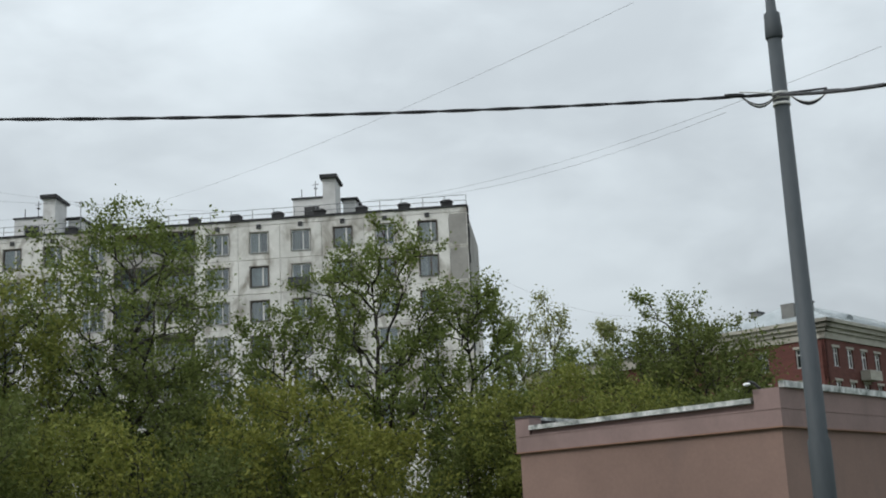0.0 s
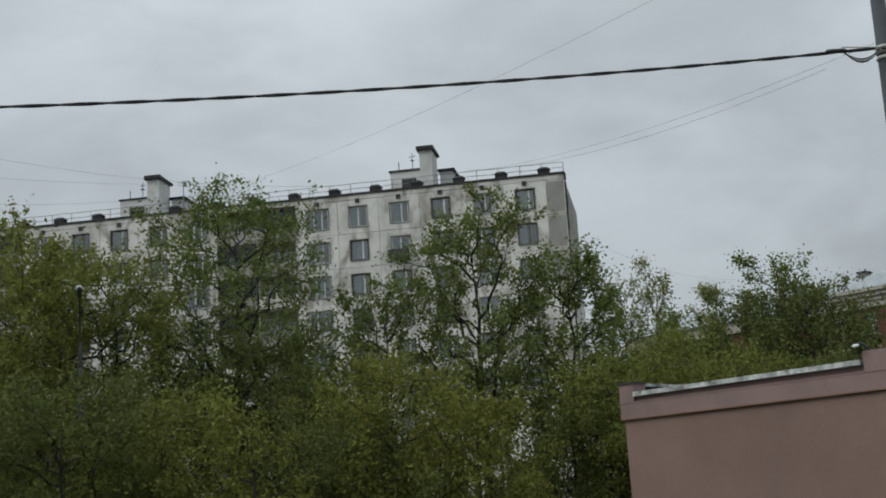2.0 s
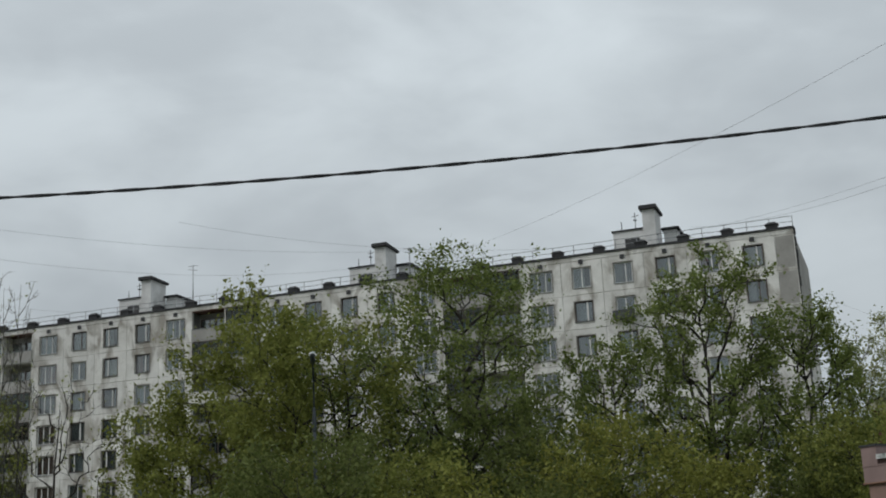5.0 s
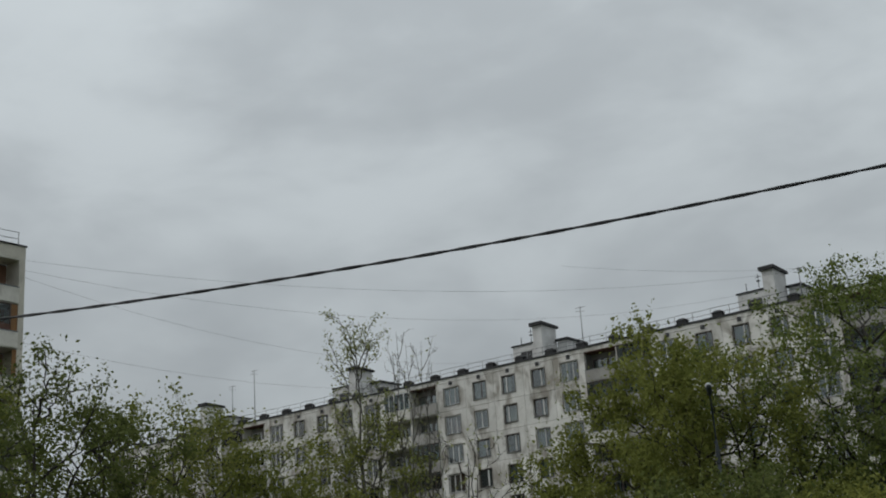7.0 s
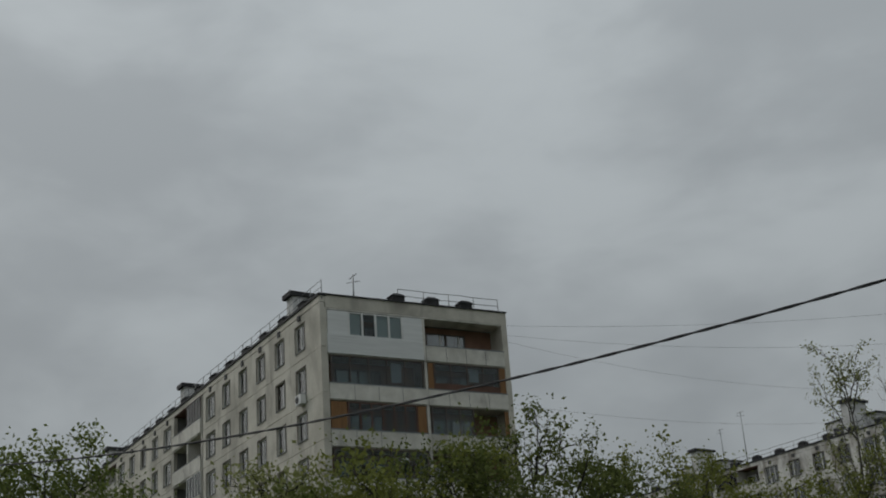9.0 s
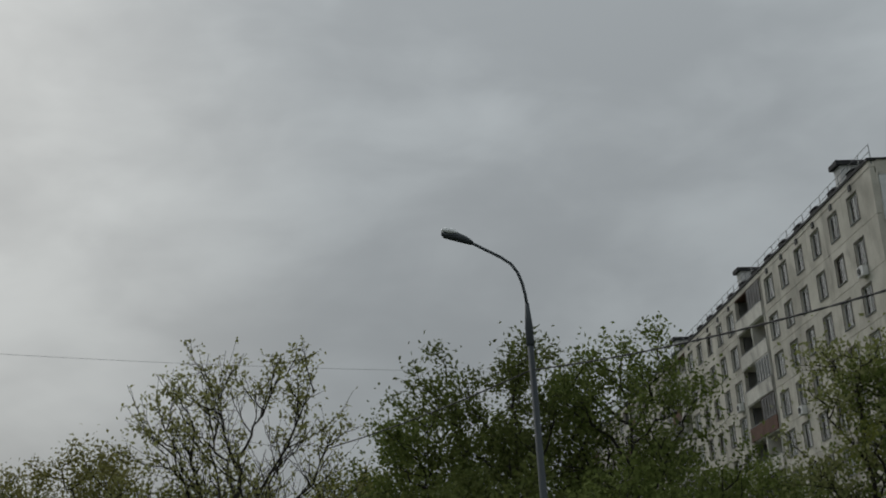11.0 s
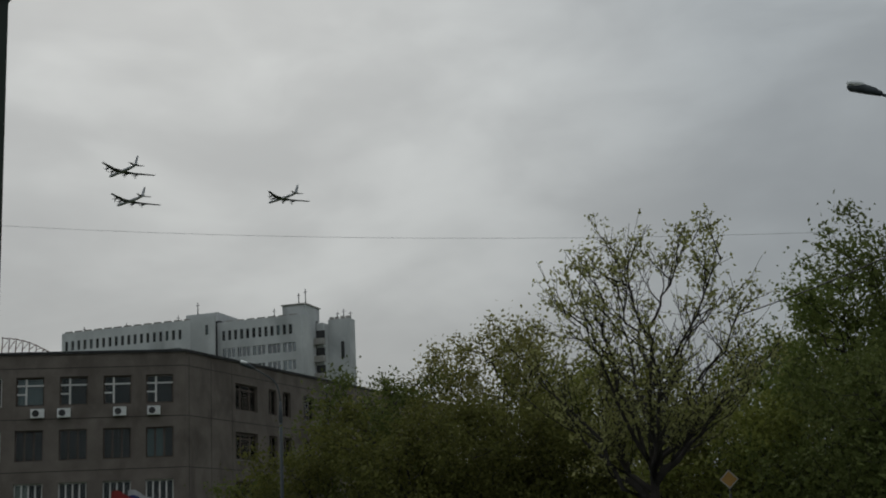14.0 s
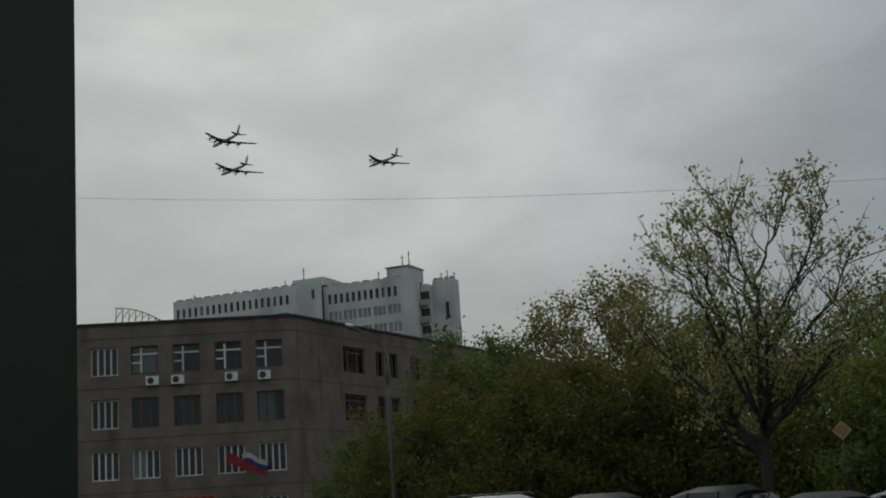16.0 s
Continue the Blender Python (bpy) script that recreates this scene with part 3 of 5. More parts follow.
def bare_panel_end(b, depth, rows=9):
    """Blind end wall at x = 0, with uneven tarred joints at the corner."""
    for row in range(rows):
        zc = TOPROW - STOREY * row
        for k in range(4):
            y0 = 0.30 + k * (depth - 0.3) / 4
            part("wall_panel", boxes((-0.28, 0.0, y0, y0 + (depth - 0.3) / 4 - 0.03, zc - STOREY / 2 + 0.015, zc + STOREY / 2 - 0.015)), BARE if row < 3 else PANEL, b)
    bm = bmesh.new()
    rng = random.Random(5)
    z = 25.8
    while z > 8:
        h = rng.uniform(0.2, 0.7)
        box(bm, -0.05, rng.uniform(0.05, 0.16), 0.02, 0.4, z - h, z)
        z -= h + rng.choice([0.0, 0.0, 0.15])
    part("tarred_corner_seam", bm, TAR, b)


# ---- ground, road, pavement ----
def sheet(name, pts, z, mat, label, category):
    bm = bmesh.new()
    f = bm.faces.new([bm.verts.new((x, y, z)) for x, y in pts])
    if f.normal.z < 0:
        f.normal_flip()
    return tagged(new(name, mesh_of(name, bm, mat)), label, category, kind="structure")


bm = bmesh.new()
bmesh.ops.create_grid(bm, x_segments=40, y_segments=40, size=2500)
tagged(new("ground", mesh_of("ground", bm, GRASS)), "grassy ground that reaches the horizon", "ground", kind="structure")
road_dir = Vector((-0.62, 0.785))
road_mid = Vector((-15.9, 3.4))
side = Vector((road_dir.y, -road_dir.x))
road_pts = [road_mid + road_dir * a + side * s for a, s in ((-150, -3.5), (150, -3.5), (150, 3.5), (-150, 3.5))]
sheet("road", [(p.x, p.y) for p in road_pts], 0.012, ASPHALT, "dark worn asphalt road between the kerbs", "road")
sheet("pavement", [(14, -24), (16, 14), (-10.5, 6.0), (-1.5, -5.4), (2, -10)], 0.02, surface("pavement_asphalt", (0.07, 0.07, 0.068), (0.11, 0.11, 0.105), 0.9, 35, 0.9), "grey asphalt pavement beside the road", "pavement")
kerb_mesh = mesh_of("kerb_stone", boxes((-0.5, 0.49, -0.08, 0.08, 0, 0.16)), KERB)
for s in (-3.59, 3.59):
    k_root = empty("kerb", Matrix.Identity(4), "row of grey concrete kerb stones along the road", "kerb", kind="structure")
    for i in range(-40, 40):
        p = road_mid + road_dir * i + side * s
        put("kerb_stone", kerb_mesh, k_root, (p.x, p.y, 0), math.degrees(math.atan2(road_dir.y, road_dir.x)))

# ---- the long panel block ----
b1, r1 = long_block((1.9, 93.55), -4.88, 114.0, 12.6, (20.75, 43.35, 65.95, 88.55), "weathered white nine-storey panel apartment building", PANEL, 3, True)
bare_panel_end(b1, 12.6)
for a in (11.5, 33.9, 56.3, 78.6, 100.6):
    roof_unit(b1, -a)
mast(b1, -30.6, 2.0, 28.9)
mast(b1, -51.2, 2.5, 30.2)
mast(b1, -73.0, 2.5, 30.0)
mast(b1, -92.5, 2.5, 32.0)
mast(b1, -97.0, 3.5, 31.2)
roof_edge(b1, 113.0, 25.85)
box_bm = boxes((-13.6, -12.0, -0.55, -0.06, 20.45, 20.62), (-13.6, -12.0, -0.55, -0.50, 20.62, 21.1), (-13.6, -13.55, -0.5, -0.06, 20.62, 21.1), (-12.05, -12.0, -0.5, -0.06, 20.62, 21.1))
part("window_box", box_bm, DARKSTEEL, b1, "dark metal flower box under a window")

# ---- the second panel block, seen at its balcony end ----
b2, r2 = long_block((-59.9, 35.25), -6.81, 118.0, 12.35, (21.0, 43.55, 66.1, 88.65), "cream nine-storey panel apartment building with balcony end", PANEL_B, 8, False)
for a in (9.6, 32.0, 54.5, 77.0, 99.5):
    roof_unit(b2, -a, 0.55)
mast(b2, -0.7, 2.5, 27.5)
roof_edge(b2, 117.0, 25.85, first=3.0)
roof_edge(b2, 11.95, 25.85, along_x=False, y_face=0.0, first=5.1, pitch=2.3, rail_from=5.1)
part("loggia_ceiling", boxes((-1.34, 0.0, 0.42, 11.97, 24.96, 25.055)), PARAPET, b2)
part("end_parapet", boxes((-0.3, 0.02, 0.34, 12.35, 25.06, 25.80)), PANEL_B, b2)
part("end_parapet_cap", boxes((-0.34, 0.1, 0.36, 12.41, 25.80, 25.88)), TAR, b2)


def end_loggia(b, y0, y1, row, style):
    """A balcony across half of the end wall x = 0, open towards +x."""
    zf = 22.40 - STOREY * row
    zt = zf + 2.62
    d = 1.35
    part("balcony_slab", boxes((-d, 0.02, y0, y1, zf - 0.1, zf + 0.06)), PARAPET, b)
    part("back_wall", boxes((-d - 0.1, -d, y0, y1, zf + 0.06, zt - 0.12)), BROWNWALL, b)
    for w in (0.28, 0.52):
        set_window(KIT_M if style == "open" else KIT_D, b, (-d + 0.14, y0 + (y1 - y0) * w, zf + 1.35), r2, 90)
    if style == "siding":
        pan = part("siding", boxes((0.02, 0.10, y0 - 0.05, y1, zf - 0.05, zf + 1.12)), SIDING, b, "white plastic siding under white glazing")
        for k in range(7):
            part("siding_board", boxes((0.10, 0.118, y0 - 0.05, y1, zf - 0.03 + k * 0.165, zf + 0.12 + k * 0.165)), SIDING, pan)
        for e0, e1 in ((y0, y0 + 1.25), (y1 - 1.25, y1)):
            part("infill_panel", boxes((0.02, 0.07, e0, e1, zf + 1.12, zt - 0.12)), SIDING, b)
        bays, fm, lo = [(y0 + 1.25, y1 - 1.25, 4)], FRAMEW, 1.12
    else:
        fr = part("balcony_parapet", boxes((0.02, 0.09, y0, y1, zf - 0.05, zf + 0.86)), PARAPET, b, "stained pale concrete balcony front")
        for k in range(1, 4):
            yy = y0 + (y1 - y0) * k / 4
            part("parapet_joint", boxes((0.088, 0.094, yy - 0.012, yy + 0.012, zf - 0.03, zf + 0.84)), SEAM, fr)
        part("parapet_rail", boxes((0.0, 0.11, y0, y1, zf + 0.86, zf + 0.92)), STEEL, fr)
        bays, fm, lo = [], FRAMED, 0.93
        if style == "dark":
            bays = [(y0 + 0.1, y1 - 0.1, 5)]
        elif style == "rust":
            bays = [(y0 + 0.42, y1 - 0.47, 4)]
            sides = ((y0 + 0.05, y0 + 0.4), (y1 - 0.45, y1 - 0.05))
        elif style == "ochre":
            bays, fm = [(y0 + 1.05, y1 - 0.65, 6)], RUST
            sides = ((y0 + 0.05, y0 + 1.0), (y1 - 0.6, y1 - 0.05))
        elif style == "half":
            bays = [(y0 + 0.1, y0 + 2.9, 3)]
            sides = ((y1 - 0.3, y1 - 0.05),)
        if style in ("rust", "ochre", "half"):
            for e0, e1 in sides:
                part("side_board", boxes((-0.02, 0.04, e0, e1, zf + 0.93, zt - 0.14)), ORANGE, b, "ochre varnished boarding")
        if style == "rust":
            part("lower_board", boxes((-0.03, 0.03, y0 + 0.42, y1 - 0.47, zf + 0.93, zf + 1.30)), RUST, b)
            lo = 1.30
    for g0, g1, n in bays:
        bm = bmesh.new()
        w = 0.13 if style == "siding" else 0.08
        for k in range(n + 1):
            yy = g0 + (g1 - g0 - w) * k / n
            box(bm, 0.0, 0.07, yy, yy + w, zf + lo, zt - 0.2)
        box(bm, 0.0, 0.06, g0, g1, zt - 0.2, zt - 0.13)
        gl = part("balcony_glazing", bm, fm, b)
        if style == "siding":
            for k in (0, 2, 3):
                c0 = g0 + (g1 - g0) * k / n
                part("curtain", boxes((-0.07, -0.05, c0 + 0.1, c0 + (g1 - g0) / n - 0.05, zf + lo, zt - 0.2)), SIDING, gl)
        elif row == 1:
            part("curtain", boxes((-0.12, -0.10, g1 - 2.0, g1 - 1.35, zf + lo + 0.25, zt - 0.3)), FLAGWHITE, gl)
        p = part("pane", boxes((0.028, 0.036, g0, g1, zf + lo, zt - 0.2)), GLASSD, gl)
        p.visible_shadow = False


STYLES = [("siding", "open"), ("dark", "rust"), ("ochre", "half"), ("dark", "open"), ("rust", "dark"), ("open", "ochre"), ("dark", "dark"), ("rust", "open"), ("dark", "dark")]
for row, (s0, s1) in enumerate(STYLES):
    end_loggia(b2, 0.42, 6.46, row, s0)
    end_loggia(b2, 6.64, 11.97, row, s1)
    zf = 22.40 - STOREY * row
    part("party_wall", boxes((-1.35, 0.05, 6.462, 6.638, zf - 0.1, zf + 2.52)), PARAPET, b2)
    part("end_pier", boxes((-1.35, 0.0, 11.972, 12.35, zf - 0.1, zf + (2.66 if row == 0 else 2.535))), PANEL_B, b2)
    part("end_pier", boxes((-1.35, 0.0, 0.285, 0.418, zf - 0.1, zf + (2.66 if row == 0 else 2.535))), PANEL_B, b2)

# ---- school: two wings that meet at a blunt corner ----
school = empty("school_building", pose(0, 0, 0), "grey-brown four-storey school building with tiled walls", "school")
SC = Vector((-79.0, -27.8, 0))
KIT_S1 = window_meshes(1.72, 1.82, (0.36,), (FRAMED, FRAMEW), ((0.0, 0.36, 0.42), (0.0, 0.36, 0.72), (0.36, 1.0, 0.72)), 0.10, glass=GLASSD)
KIT_S2 = window_meshes(1.72, 1.92, (0.33, 0.66), FRAMED, (), 0.09, glass=GLASSD)
KIT_S3 = window_meshes(1.72, 1.84, (0.26, 0.5, 0.74), FRAMEW, (), 0.08, glass=GLASSD)
KIT_S4 = window_meshes(3.0, 1.82, (0.3, 0.72), FRAMED, ((0.0, 1.0, 0.8),), 0.10, glass=GLASSD)
KIT_S5 = window_meshes(1.2, 1.82, (0.5,), FRAMED, (), 0.09, glass=GLASSD)
S_ROWS = [(11.2, 13.02), (7.78, 9.7), (4.58, 6.42), (1.2, 3.1)]
rs = random.Random(4)


def school_wing(origin, direction, length, cols, label):
    """cols: centre along the wall, width and kit for every row."""
    turn = math.degrees(math.atan2(direction[1], direction[0]))
    # solid block behind the windows, its dark colour standing in for room shade
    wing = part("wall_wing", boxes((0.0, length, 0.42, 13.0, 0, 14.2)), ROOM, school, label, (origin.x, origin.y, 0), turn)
    holes = [(c - w / 2, c + w / 2, z0, z1) for c, w, _ in cols for z0, z1 in S_ROWS]
    part("facing", wall_sheet(0, length, 0, 14.45, holes, 0.38), SCHOOLWALL, wing)
    part("parapet_cap", boxes((-0.05, length + 0.05, -0.10, 0.5, 14.45, 14.62)), TAR, wing)
    part("flat_roof", boxes((0.05, length, 0.5, 13.0, 14.2, 14.3)), TAR, wing)
    for z in (3.75, 7.1, 10.35, 13.55):
        part("wall_seam", boxes((0.0, length, -0.012, -0.002, z, z + 0.05)), SEAM, wing)
    for k in range(1, int(length / 2.66) + 1):
        x = length - k * 2.66 + 0.3
        if x > 0.3 and not any(abs(x - c) < w / 2 + 0.1 for c, w, _ in cols):
            part("wall_seam", boxes((x, x + 0.035, -0.010, -0.001, 0.2, 14.3)), SEAM, wing)
    for c, w, kits in cols:
        for k, (z0, z1) in enumerate(S_ROWS):
            set_window(kits[k], wing, (c, 0.08, (z0 + z1) / 2), rs, drawn=0.14)
    return wing


uf = Vector((-0.3069, 0.9517, 0))
F_LEN = 26.0
front_kits = (KIT_S1, KIT_S2, KIT_S3, KIT_S3)
left_kits = (KIT_S3, KIT_S3, KIT_S3, KIT_S3)
front_cols = [(F_LEN - a, 1.72, front_kits if a < 11 else left_kits) for a in (1.6, 4.22, 6.9, 9.55, 12.1, 14.8, 17.5, 20.2, 22.9)]
front = school_wing(SC - uf * F_LEN, uf, F_LEN, front_cols, "tiled front wing of the school")
for a in (1.95, 4.05, 7.45, 9.05):
    air_conditioner(front, (F_LEN - a, 0, 10.72))
sr = Vector((-0.9725, 0.2328, 0))
side_cols = [(7.7, 3.0, (KIT_S4,) * 4), (11.4, 1.2, (KIT_S5,) * 4), (13.5, 1.2, (KIT_S5,) * 4)] + [(17.0 + 3.3 * k, 1.72, (KIT_S2,) * 4) for k in range(9)]
side_wing = school_wing(SC, sr, 48.0, side_cols, "tiled side wing of the school")
sign_band = part("sign_band", boxes((F_LEN - 9.6, F_LEN - 5.2, -0.12, -0.02, 3.0, 3.35)), BANNER, front, "faded yellow banner with unreadable lettering")
for k in range(9):
    part("lettering_bar", boxes((F_LEN - 9.4 + k * 0.46, F_LEN - 9.06 + k * 0.46, -0.14, -0.122, 3.08, 3.27)), FLAGRED, sign_band)


def flag(parent, at, cloths, tilt):
    """A flag on a slanting staff fixed to the wall."""
    bm = bmesh.new()
    tip = (1.2 * math.sin(tilt), -1.3, 0.95)
    tube(bm, [(0, 0, 0), tip], 0.025, 6)
    staff = part("flag_staff", bm, STEEL, parent, "slanting flag staff", at)
    n = 10
    for j, mat in enumerate(cloths):
        bm = bmesh.new()
        rows = []
        for i in range(n + 1):
            u = i / n
            x = tip[0] * 0.95 + 1.55 * u
            y = tip[1] * 0.95 + 0.14 * math.sin(u * 9)
            dz = -0.55 * u * u + 0.10 * math.sin(u * 7)
            rows.append([bm.verts.new((x, y, tip[2] + dz - 0.32 * (j + s))) for s in (0, 1)])
        for a, c in zip(rows, rows[1:]):
            bm.faces.new((a[0], a[1], c[1], c[0])).smooth = True
        part("flag_cloth", bm, mat, staff)


flag(front, (F_LEN - 2.9, 0, 4.75), (FLAGWHITE, FLAGBLUE, FLAGRED), -0.5)
flag(front, (F_LEN - 4.1, 0, 4.75), (FLAGRED, FLAGRED), -0.3)
# rusty wire frame on the school's roof
bm = bmesh.new()
for k in range(7):
    x = F_LEN - 11.6 + k * 0.42
    h = 1.25 - 0.02 * k * k
    tube(bm, [(x, 1.5, 14.3), (x + 0.08, 1.5, 14.6 + h)], 0.03, 4)
    tube(bm, [(x, 1.5, 14.6 + h), (x + 0.42, 1.5, 14.6 + h - 0.1 - 0.03 * k)], 0.03, 4)
    tube(bm, [(x, 1.5, 15.0), (x + 0.42, 1.5, 14.6 + h - 0.2)], 0.022, 4)
part("roof_frame", bm, RUST, front)

# ---- pale hospital block far behind the school ----
far = empty("hospital_building", pose(-221.6, -103.5, 0, 0, 0, math.degrees(math.atan2(46.5, 7.6))), "pale grey twelve-storey hospital building in the distance", "hospital")
rf = random.Random(9)
KIT_F1 = window_meshes(0.62, 1.9, (), FRAMED, (), 0.06, False, GLASSD)
KIT_F2 = window_meshes(2.7, 1.9, (0.33, 0.66), FRAMEW, (), 0.10, False)


def far_wall(x0, x1, y0, top, narrow, wide):
    z_n = top - 3.3
    holes = [(x - 0.31, x + 0.31, z_n, z_n + 1.75) for x in narrow] + [(x - 1.2, x + 1.2, z_n - 3.1 * k - 3.1, z_n - 3.1 * k - 1.45) for x in wide for k in range(6)]
    part("facade", wall_sheet(x0, x1, 0, top, holes, 0.4, y0), WHITEWALL, far)
    for x in narrow:
        set_window(KIT_F1, far, (x, y0 + 0.1, z_n + 0.875), rf, drawn=0.1)
    for x in wide:
        for k in range(6):
            set_window(KIT_F2, far, (x, y0 + 0.1, z_n - 3.1 * k - 2.275), rf, drawn=0.6)


far_wall(1.2, 28.4, 1.5, 42.8, [2.2 + 1.3 * k for k in range(19)], [3.6 + 3.5 * k for k in range(7)])
far_wall(28.41, 33.2, 0.2, 42.9, [31.6], [])
far_wall(33.21, 49.2, 1.2, 41.7, [34.4 + 1.17 * k for k in range(12)], [35.4 + 2.9 * k for k in range(5)])
# solid block, coloured dark in place of shaded rooms
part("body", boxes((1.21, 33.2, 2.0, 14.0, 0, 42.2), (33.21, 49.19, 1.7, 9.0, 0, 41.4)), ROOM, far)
part("end_wall", boxes((49.2, 49.6, 1.2, 7.0, 0, 41.7)), WHITEWALL, far)
KIT_F3 = window_meshes(1.5, 1.8, (0.5,), FRAMED, (), 0.1, False)
for k in range(6):
    for y in (2.9, 5.2):
        set_window(KIT_F3, far, (49.62, y, 39.2 - 3.1 * k), rf, 90)
part("penthouse", boxes((45.2, 49.5, 2.6, 9.0, 41.4, 43.7)), WHITEWALL, far)
part("penthouse_cap", boxes((45.0, 49.7, 2.4, 9.2, 43.7, 43.9)), BARE, far)
part("penthouse", boxes((26.0, 32.4, 3.0, 12.0, 42.2, 44.0)), WHITEWALL, far)
part("stair_tower", boxes((51.0, 55.1, 9.4, 12.0, 0, 41.7)), WHITEWALL, far)
part("link_wall", boxes((49.7, 51.0, 7.01, 12.0, 0, 40.9)), WHITEWALL, far)
for k in range(7):
    balcony = part("balcony", boxes((49.62, 51.4, 5.9, 7.0, 36.9 - 3.1 * k, 38.0 - 3.1 * k)), BARE, far)
    # dark slab painted as the shade inside the open balcony
    part("balcony_shade_slab", boxes((49.72, 51.3, 6.9, 7.006, 38.02 - 3.1 * k, 39.5 - 3.1 * k)), LOUVRE, balcony)
part("tower_window", boxes((53.4, 54.0, 9.30, 9.39, 34.6, 37.6)), LOUVRE, far)
for x, y, z, h in ((3.0, 6, 42.2, 2.4), (12.0, 6, 42.2, 2.2), (22.8, 6, 42.2, 2.6), (26.8, 6, 44.0, 2.8), (42.5, 5, 41.4, 2.6), (47.3, 5, 43.9, 2.4), (48.6, 5, 43.9, 3.0), (52.2, 11, 41.7, 1.6), (53.4, 11, 41.7, 2.0), (54.7, 11, 41.7, 1.4)):
    bm = bmesh.new()
    tube(bm, [(x, y, z - 0.3), (x, y, z + h)], [0.12, 0.07], 5)
    tube(bm, [(x - 0.35, y, z + h * 0.8), (x + 0.35, y, z + h * 0.8)], 0.05, 4)
    part("roof_aerial", bm, DARKSTEEL, far)
for k in range(23):
    x = 1.8 + k * 2.05
    if not 27.6 < x < 33.0:
        top = 42.8 if x < 28 else 41.7
        part("roof_kerb_block", boxes((x, x + 1.4, 1.6, 2.0, top, top + 0.28)), BARE, far)
for x in (51.2, 52.2, 53.3, 54.3):
    part("roof_kerb_block", boxes((x, x + 0.6, 9.6, 10.4, 41.7, 42.2)), BARE, far)

# ---- red brick house with a pale cornice and zinc roof ----
red = empty("brick_house", pose(37.0, 125.7, 0, 0, 0, 0), "dark red brick house with cream cornice and zinc roof", "house")
KIT_R = window_meshes(1.3, 1.9, (0.5,), FRAMEW, ((0, 1, 0.7),), 0.11)
KIT_RS = window_meshes(1.0, 1.9, (0.5,), FRAMEW, (), 0.11)
R_ROWS = [17.2 - 3.35 * k for k in range(5)]


def red_wing(turn, x0, x1, centres, label):
    # the block inside the brickwork has room shade painted in its colour
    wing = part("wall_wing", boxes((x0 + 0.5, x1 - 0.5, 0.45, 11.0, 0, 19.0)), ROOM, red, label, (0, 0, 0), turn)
    part("brickwork", wall_sheet(x0, x1, 0, 18.9, [(c - 0.65, c + 0.65, z - 0.95, z + 0.95) for c in centres for z in R_ROWS], 0.4), REDBRICK, wing)
    for c in centres:
        for z in R_ROWS:
            set_window(KIT_R, wing, (c, 0.06, z), rf)
            part("lintel", boxes((c - 0.85, c + 0.85, -0.06, -0.002, z + 0.95, z + 1.2)), CORNICE, wing)
    for z, o, h in ((18.9, 0.15, 0.7), (19.6, 0.35, 0.4), (20.0, 0.65, 0.45), (20.45, 0.95, 0.35)):
        part("cornice", boxes((x0 - o, x1 + o, -o, 0.5, z, z + h)), CORNICE, wing)
    return wing


rw = red_wing(48, 0.0, 30.0, (2.2, 5.4, 8.6, 11.8, 15.0, 18.2, 21.4), "brick street front")
lw = red_wing(-42, -12.5, 0.0, (-10.3, -6.9, -2.6), "brick side front")
part("balcony", boxes((7.2, 10.0, -1.1, -0.07, 15.1, 16.1)), CORNICE, rw)


def hip_roof(parent, x0, x1, y0, y1, z, h):
    bm = bmesh.new()
    m = (y0 + y1) / 2
    i = (y1 - y0) / 2
    v = [bm.verts.new(p) for p in ((x0, y0, z), (x1, y0, z), (x1, y1, z), (x0, y1, z), (x0 + i, m, z + h), (x1 - i, m, z + h))]
    for f in ((0, 1, 5, 4), (1, 2, 5), (2, 3, 4, 5), (3, 0, 4), (3, 2, 1, 0)):
        bm.faces.new([v[k] for k in f])
    roof = part("roof", bm, ZINC, parent)
    n = int((x1 - x0) / 1.4)
    for k in range(1, n):
        x = x0 + (x1 - x0) * k / n
        reach = min(1.0, (x - x0) / i, (x1 - x) / i)
        bm = bmesh.new()
        tube(bm, [(x, y0, z + 0.02), (x, y0 + i * reach, z + h * reach + 0.02)], 0.03, 4)
        part("roof_seam", bm, ZINC, roof)


hip_roof(rw, -0.9, 31.0, -0.9, 12.0, 20.82, 3.0)
hip_roof(lw, -40.0, -1.2, 2.0, 14.0, 20.3, 2.6)
part("rear_wing", boxes((-40.0, -12.6, 3.0, 13.0, 0, 19.9)), REDBRICK, lw)
part("rear_cornice", boxes((-40.3, -12.61, 2.5, 3.0, 19.0, 20.3)), CORNICE, lw)
for x, y, h in ((-3.4, 3.4, 23.4), (-9.5, 4.0, 23.2), (-17.6, 4.5, 23.0)):
    ch = part("chimney", boxes((x - 0.45, x + 0.45, y, y + 1.2, 20.4, h)), CORE, lw)
    part("chimney_cap", boxes((x - 0.55, x + 0.55, y - 0.15, y + 1.35, h, h + 0.15)), TAR, ch)
part("dormer", boxes((0.6, 1.5, 3.2, 4.6, 21.0, 23.0)), CORE, rw)
bm = bmesh.new()
tube(bm, [(8.2, 1.2, 20.9), (8.2, 5.6, 22.6)], [1.3, 1.1], 12)
part("round_dormer", bm, ZINC, rw)
bm = bmesh.new()
tube(bm, [(-5.0, 6, 21), (-5.0, 6, 27.2)], [0.1, 0.05], 5)
for z in (25.2, 26.0, 26.9):
    tube(bm, [(-5.4, 6, z), (-4.6, 6, z)], 0.05, 4)
part("aerial", bm, STEEL, lw)

